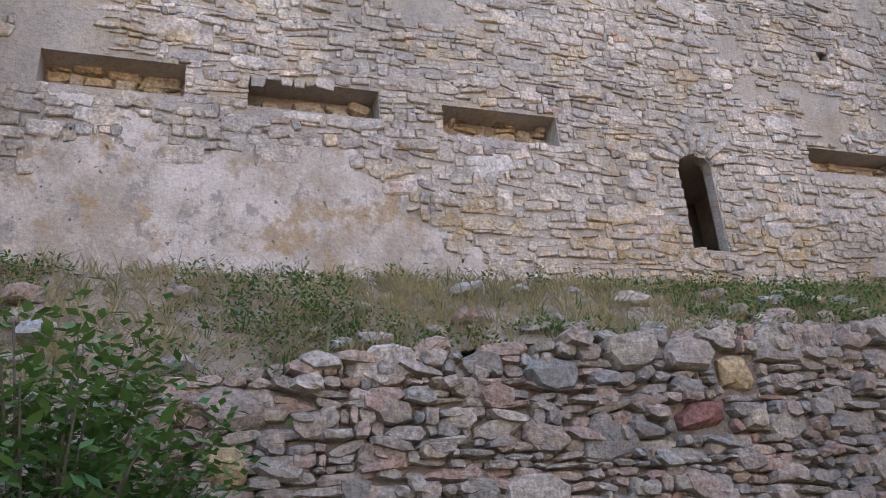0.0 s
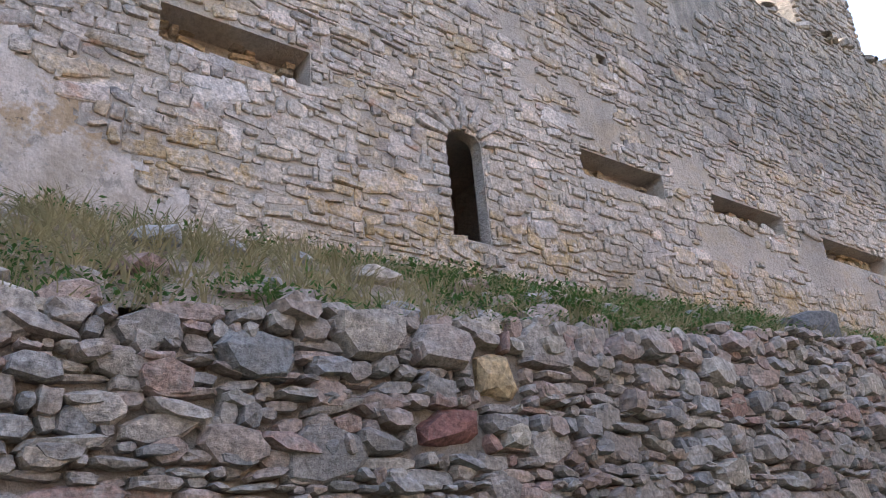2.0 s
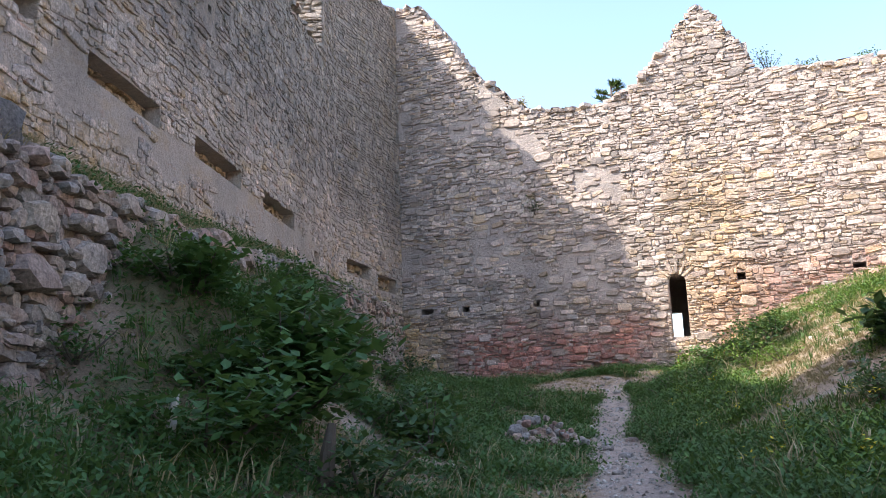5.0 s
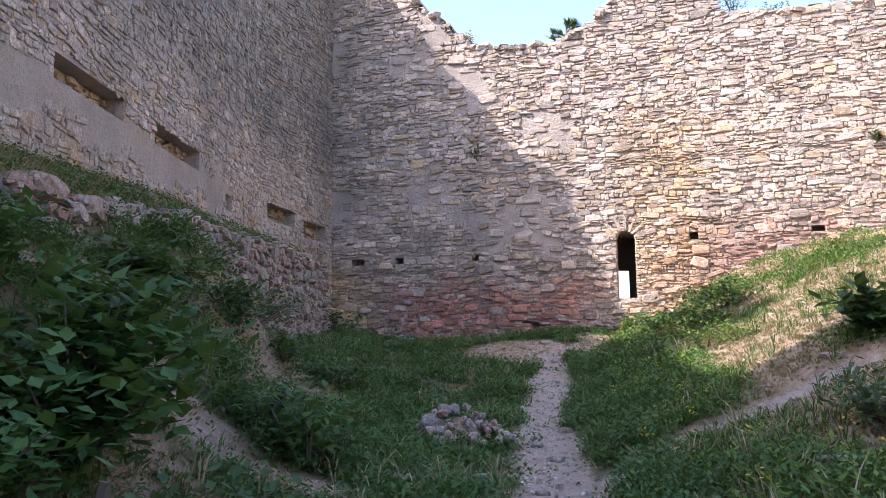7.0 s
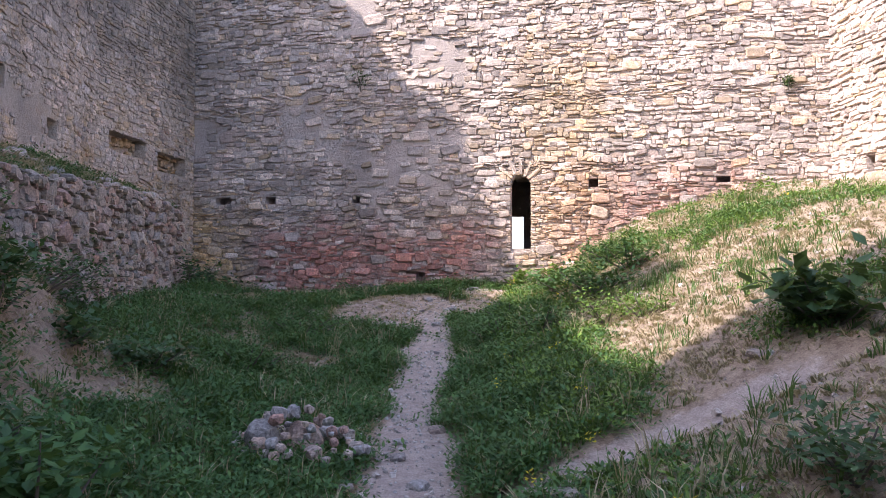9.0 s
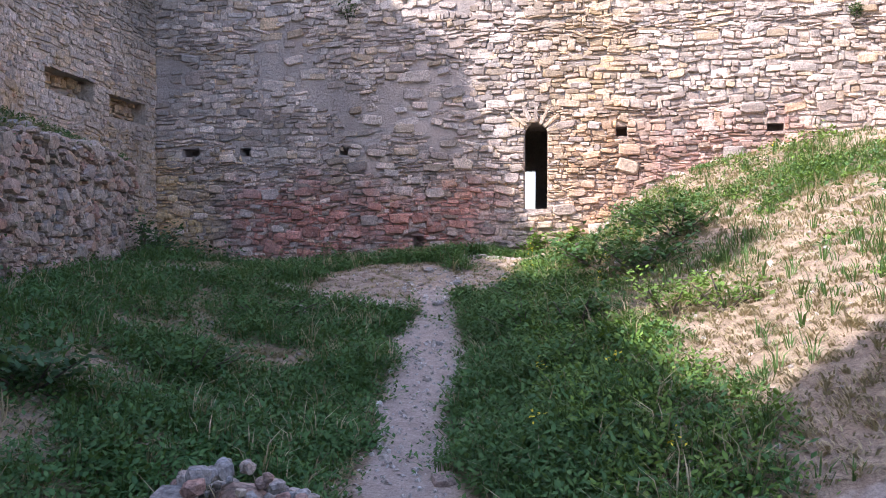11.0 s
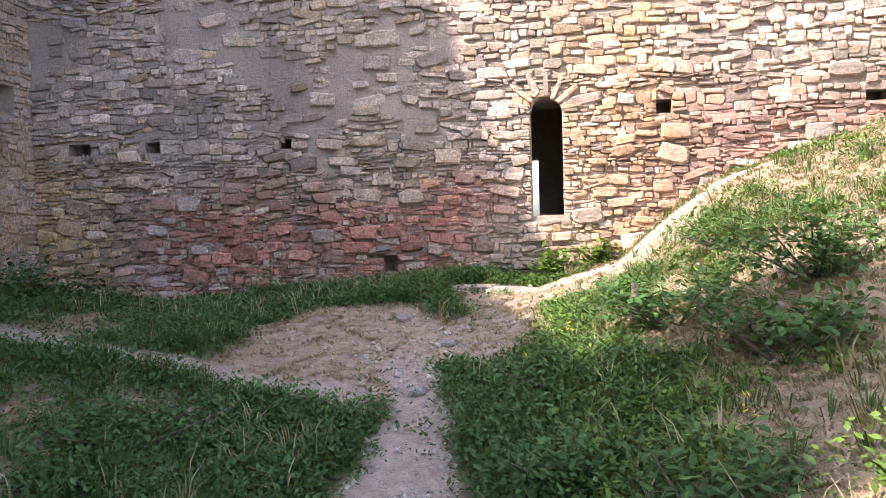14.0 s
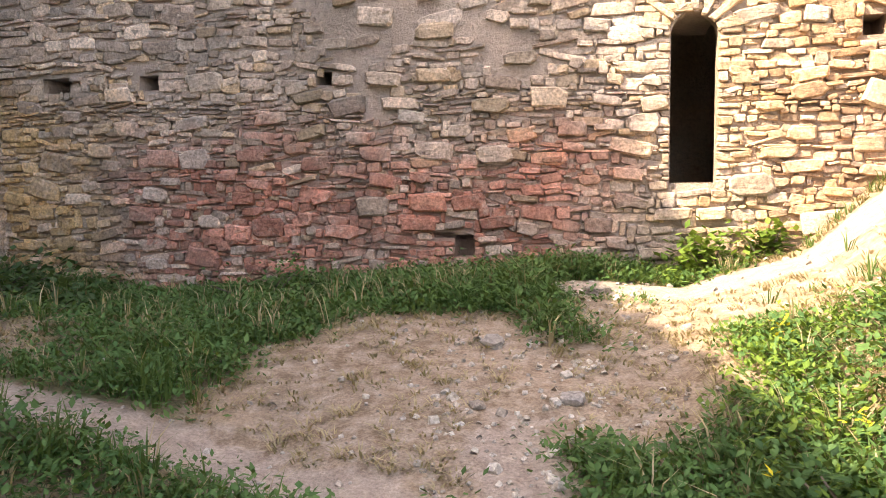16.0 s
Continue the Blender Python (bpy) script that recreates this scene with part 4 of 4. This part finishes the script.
bush("sycamore_bush", (-1.15, -14.0, ground_z(-1.15, -14.0)), 0.62, 0.95, 1500, 0.13, m_leaf, "leafy green sapling bush on the bank", 1)
bush_on(12.6, 1.7, "bramble", 0.5, 0.35, 600, 0.09, m_leaf, "green bramble against the terrace wall", 17)
bush_on(16.2, 2.3, "nettle_clump", 0.6, 0.5, 700, 0.09, m_leaf, "clump of green weeds on the bank", 18)
bush_on(15.6, 3.0, "nettle_clump", 0.6, 0.4, 600, 0.07, m_leaf_dark, "clump of green weeds on the bank", 19)
bush_on(13.8, 1.9, "bramble", 0.5, 0.4, 700, 0.10, m_leaf_dark, "dark bramble bush against the terrace wall", 2)
bush_on(11.2, 1.9, "bramble", 0.5, 0.35, 600, 0.08, m_leaf_dark, "dark bramble bush against the terrace wall", 3)
bush_on(14.9, 1.7, "bramble", 0.4, 0.35, 500, 0.10, m_leaf, "low bramble against the terrace wall", 4)
bush_on(9.8, 2.6, "bramble", 0.5, 0.3, 500, 0.08, m_leaf_dark, "low dark bramble on the bank", 5)
bush_on(23.9, 2.0, "elder_bush", 0.85, 1.5, 5200, 0.075, m_leaf, "dense green bush by the collapsed terrace", 6)
bush_on(24.6, 1.3, "elder_bush", 0.6, 1.5, 2200, 0.055, m_leaf_dark, "dense dark green bush by the collapsed terrace", 16)
bush_on(13.4, 3.1, "nettle_clump", 0.45, 0.6, 500, 0.09, m_leaf, "clump of tall green weeds on the bank", 7)
bush_on(3.0, 1.5, "bramble", 0.45, 0.8, 500, 0.08, m_leaf_dark, "dark bush at the end of the terrace wall", 8)
bush_on(8.2, 1.5, "bramble", 0.35, 0.4, 250, 0.07, m_leaf_dark, "dark weeds at the foot of the wall", 9)
for k in range(16):
    bush_on(9.8 + 0.4 * k, 1.35 + 1.1 * ((k * 7) % 5) / 5, "nettle_clump", 0.38, 0.22, 320, 0.045 + 0.02 * (k % 3), m_leaf if k % 2 else m_leaf_dark, "leafy weeds on the slumped terrace bank", 300 + k)
for k, (x, y, rad, h, lv, sz, mat, lab) in enumerate([(0.5, -5.9, .5, .32, 700, .05, m_leaf, "dense green weeds along the path edge"), (0.45, -4.6, .5, .34, 800, .05, m_leaf, "dense green weeds along the path edge"), (1.75, -2.9, .5, .3, 700, .05, m_leaf, "dense green weeds along the path edge"), (0.75, -7.4, .45, .3, 600, .05, m_leaf, "dense green weeds along the path edge"), (1.55, -5.2, .75, .42, 900, .075, m_leaf, "broad mound of green weeds beside the path"), (1.15, -4.1, .6, .4, 900, .07, m_leaf, "broad mound of green weeds beside the path"),
        (2.0, -4.3, .7, .45, 800, .075, m_leaf, "broad mound of green weeds beside the path"), (0.95, -6.6, .5, .35, 600, .06, m_leaf, "broad mound of green weeds beside the path"),
        (0.35, -0.28, .28, .38, 260, .10, m_leaf_sunlit, "bright green plant under the slit window"), (0.75, -0.22, .22, .33, 200, .10, m_leaf_sunlit, "bright green plant under the slit window"),
        (3.1, -9.45, .42, .5, 260, .17, m_leaf_dark, "grey-green broad-leaved weed on the bank"), (4.7, -10.8, .7, .6, 600, .10, m_leaf_dark, "dark weeds on the shaded bank"),
        (3.2, -12.2, .45, .3, 350, .08, m_leaf, "small weeds on the shaded bank"), (5.2, -6.2, .6, .5, 500, .08, m_leaf_sunlit, "green bushy weeds on the crest"),
        (6.1, -5.2, .6, .5, 500, .08, m_leaf, "green bushy weeds on the crest"), (2.0, -7.3, .3, .28, 300, .05, m_leaf_sunlit, "bright green weeds in the sun"),
        (1.65, -6.95, .45, .3, 620, .05, m_leaf_sunlit, "bright green weeds in the sun"), (4.4, -0.4, .4, .3, 260, .07, m_leaf_sunlit, "green weeds at the foot of the wall"),
        (3.4, -13.0, .7, .4, 700, .07, m_leaf_dark, "dark weeds on the shaded bank"), (4.2, -12.0, .7, .45, 700, .08, m_leaf, "dark weeds on the shaded bank"), (2.6, -11.6, .5, .3, 500, .06, m_leaf_dark, "dark weeds on the shaded bank"), (5.6, -9.8, .8, .6, 700, .08, m_leaf, "dark weeds on the shaded bank"), (-2.0, -7.4, .7, .3, 1400, .045, m_leaf, "spreading green weeds beside the trodden path"), (-2.9, -9.4, .8, .35, 1500, .045, m_leaf_dark, "spreading dark green weeds"),
        (-2.2, -5.2, .7, .28, 1400, .045, m_leaf, "spreading green weeds in the shade"), (-4.6, -2.0, .9, .4, 800, .08, m_leaf_dark, "dark broad-leaved weeds at the wall foot"),
        (-5.6, -1.2, .7, .5, 600, .09, m_leaf_dark, "dark broad-leaved weeds at the wall foot"), (-3.2, -0.9, .6, .25, 500, .05, m_leaf, "low green weeds at the wall foot"),
        (-1.4, -0.6, .5, .22, 400, .05, m_leaf, "low green weeds at the wall foot"), (-1.6, -11.9, .6, .3, 600, .07, m_leaf_dark, "spreading dark green weeds")]):
    bush("weed_clump", (x, y, ground_z(x, y)), rad, h, lv, sz, mat, lab, 40 + k, "weeds")
for k, (x, z, rad, h, m) in enumerate([(-2.9, 3.15, .22, .5, m_leaf_dark), (3.4, end_top(3.4), .3, .5, m_leaf_dark), (2.6, end_top(2.6), .3, .75, m_leaf), (-3.1, end_top(-3.1), .3, .4, m_straw), (4.6, end_top(4.6), .25, .35, m_leaf), (5.0, 2.9, .12, .2, m_leaf_dark)]):
    inside = z < 5
    b = bush("wall_shrub", (x, -0.02 if inside else 0.4, z), rad, h, 220, .06, m, "small shrub rooted in the masonry", 80 + k)


def pine(x, y, z0, z1):
    ob = tagged(new("pine_tree"), "dark green pine rising behind the ruin", "tree")
    ob.location = (x, y, z0)
    rr = random.Random(5)
    bm = bmesh.new()
    h = z1 - z0
    stalk(bm, Vector((0, 0, -.2)), Vector((0.1, 0, h * .5)), .2, .13)
    stalk(bm, Vector((0.1, 0, h * .5)), Vector((0, 0, h)), .13, .03)
    verts, faces = [], []
    for k in range(70):
        q = rr.random()
        z = h * (0.55 + 0.45 * q)
        a, ln = rr.uniform(0, 6.28), 0.25 + 1.3 * (1 - q) ** 0.7
        d = Vector((math.cos(a), math.sin(a), 0.35)).normalized()
        b = Vector((0, 0, z))
        stalk(bm, b, b + d * ln, .025, .008)
        for i in range(70):
            p = b + d * ln * rr.uniform(.25, 1.05)
            leaf_quads(verts, faces, p, (rand_dir(rr, .2) + d).normalized(), Vector((0, 0, 1)), rr.uniform(.14, .26), .03)
    me = bpy.data.meshes.new("trunk")
    bm.to_mesh(me)
    bm.free()
    me.materials.append(m_bark)
    part("trunk", me, ob)
    part("crown", from_data("crown", verts, faces, m_needle), ob)


def stake(x, y, h, r0, lean, mat, label):
    """A weathered stump of wood standing in the grass."""
    bm = bmesh.new()
    top = Vector((lean, 0.02, h))
    stalk(bm, Vector((0, 0, -0.1)), top * 0.55, r0, r0 * 0.85)
    stalk(bm, top * 0.54, top, r0 * 0.85, r0 * 0.45)
    me = bpy.data.meshes.new("stump")
    bm.to_mesh(me)
    bm.free()
    me.materials.append(mat)
    ob = new("stump", me)
    ob.location = (x, y, ground_z(x, y))
    tagged(ob, label, "stump")


stake(-0.55, -14.6, 0.36, 0.05, 0.05, m_bark, "dark broken tree stump on the bank")
stake(0.95, -3.55, 0.24, 0.05, -0.03, m_bark, "grey broken stump among green weeds")


def pale_wood():
    n = Nodes("weathered_pale_wood")
    return n.finish(n.mix(n.noise(18, 5), (0.38, 0.33, 0.28), (0.6, 0.55, 0.48)), n.noise(30, 5, stretch=(1, 1, 0.2)), 0.6, 0.01)


stake(-1.1, -15.2, 0.27, 0.03, 0.04, pale_wood(), "pale snapped stem bleached by the weather")
pine(-2.0, 8.0, ground_z(-2.0, 8.0), 9.2)

# ---- broken stones on the terrace bank ----
for k in range(110):
    s, n = RNG.uniform(3.2, 24.5), RNG.uniform(0.35, 1.15)
    z = terrace_back(s) + (terrace_edge(s) - terrace_back(s)) * (n / RET_N) ** 1.3
    p, q = on_left(s, n, z), RNG.uniform(.1, .3)
    boulder("bank_stone", m_limestone if k % 4 == 0 else m_rub_own, p.x, p.y, p.z + .02, (q * 1.3, q, q * .55), 200 + k, "broken stone half sunk in the overgrown bank", rot=k * 37)

# ---- pebbles on the bare earth ----
pv, pf = [], []
for k in range(5200):
    y = r.uniform(-16, -0.3)
    near_path = r.random() < 0.55
    x = path_x(y) + r.gauss(0, .45) if near_path else r.uniform(-3.5, 5.5)
    if green_mask(x, y) > 0.6:
        continue
    q = r.uniform(.008, .022) * (1.8 if r.random() < .08 else 1)
    v, f = ROUND[k % 14]
    a = np.array(pose(x, y, ground_z(x, y), r.uniform(-90, 90), r.uniform(-30, 30), r.uniform(0, 360)) @ Matrix.Diagonal((q * 1.5, q, q * 1.3, 1)))
    n0 = len(pv)
    pv += (v @ a[:3, :3].T + a[:3, 3]).tolist()
    pf += [tuple(n0 + i for i in t) for t in f]
tagged(new("pebbles", from_data("pebbles", pv, pf, stone_material("pebble", False, [(0.5, .46, .4), (.36, .32, .28), (.6, .57, .52)], 0.1))), "pale pebbles and stone chips on bare earth", "pebbles", kind="stuff")

# ---- the stones of the walls ----
lay(wall_terrace, ret_blocks, LUMPS, (0.07, 0.14), 0.0, m_rub_own, m_rub, lambda s, z: s > 13.5)
lay(wall_terrace, ret_stones, LUMPS, (0.04, 0.11), 0.0, m_rub_own, m_rub, lambda s, z: False)
lay(wall_end, end_low_blocks, FLAT, (0.05, 0.085), 0.004, m_end_own, m_end, lambda x, z: x < 2.5)
lay(wall_end, end_blocks + low + high, FLAT, (0.012, 0.058), 0.011, m_end_own, m_end, lambda x, z: False)
lay(wall_left, left_blocks, FLAT, (0.015, 0.04), 0.0, m_left_own, m_left, lambda s, z: s > 11 and z < 3.6)
lay(wall_left, left_stones, FLAT, (0.006, 0.032), 0.012, m_left_own, m_left, lambda s, z: False)
lay(wall_corner, corner_stones, FLAT, (0.01, 0.04), 0.012, m_left_own, m_left, lambda s, z: False)
lay(wall_right, right_stones, FLAT, (0.015, 0.055), 0.012, m_end_own, m_end, lambda s, z: False)
lay(wall_upstand, upstand_stones, FLAT, (0.02, 0.06), 0.012, m_left_own, m_left, lambda s, z: False)
broken = tagged(new("tower_break"), "broken end of the tower wall in bare rubble", "wall", kind="structure")
broken.matrix_world = BROKEN
lay(broken, broken_stones, FLAT, (0.03, 0.1), 0.01, m_left_own, m_left, lambda s, z: False)


def recess_stones(parent, holes):
    """Ochre rubble at the back of each beam slot."""
    q = random.Random(4)
    for o in holes:
        if o[4] == SLOT_D:
            v, f, k = [], [], 0
            for s, z, w, h, tilt in courses(q, o[0] + .02, o[1] - .02, o[2], o[3] - .04, (0.05, 0.12), (0.1, 0.26), [], lambda s, z: q.random() < .85, lambda s: o[3] + .1):
                vv, ff = FLAT[q.randrange(14)]
                a = np.array(pose(s, -SLOT_D, z, 0, tilt, 0) @ Matrix.Diagonal((w * .95, q.uniform(.03, .1), h * .95, 1)))
                v += (vv @ a[:3, :3].T + a[:3, 3]).tolist()
                f += [tuple(k + i for i in t) for t in ff]
                k += len(vv)
            part("slot_rubble", from_data("slot_rubble", v, f, m_yellow_joined), parent, kind="stuff")


m_yellow_joined = stone_material("ochre_rubble", False, [(0.42, 0.30, 0.17), (0.5, 0.38, 0.25), (0.36, 0.28, 0.2)], 0.25)
recess_stones(wall_left, LEFT_HOLES)
recess_stones(wall_corner, CORNER_HOLES)


def crest(parent, m, s0, s1, top, thick, mat, count, seed):
    """Loose stones along a ruined crest."""
    q = random.Random(seed)
    v, f, k = [], [], 0
    for _ in range(count):
        s = q.uniform(s0, s1)
        vv, ff = ROUND[q.randrange(14)]
        w = q.uniform(.1, .3)
        a = np.array(pose(s, -q.uniform(-.02, thick), top(s) - .02, q.uniform(-20, 20), q.uniform(-20, 20), q.uniform(0, 360)) @ Matrix.Diagonal((w, w * .5, w * q.uniform(.3, .6), 1)))
        v += (vv @ a[:3, :3].T + a[:3, 3]).tolist()
        f += [tuple(k + i for i in t) for t in ff]
        k += len(vv)
    part("crest_stones", from_data("crest_stones", v, f, mat), parent, kind="stuff")


crest(wall_end, END, -6.8, 5.8, end_top, 0.6, m_end, 420, 1)
crest(wall_left, LEFT, 3.5, 16, left_top, 0.5, m_left, 320, 2)
crest(wall_corner, CORNER, 0, 3.5, corner_top, 0.6, m_left, 120, 3)
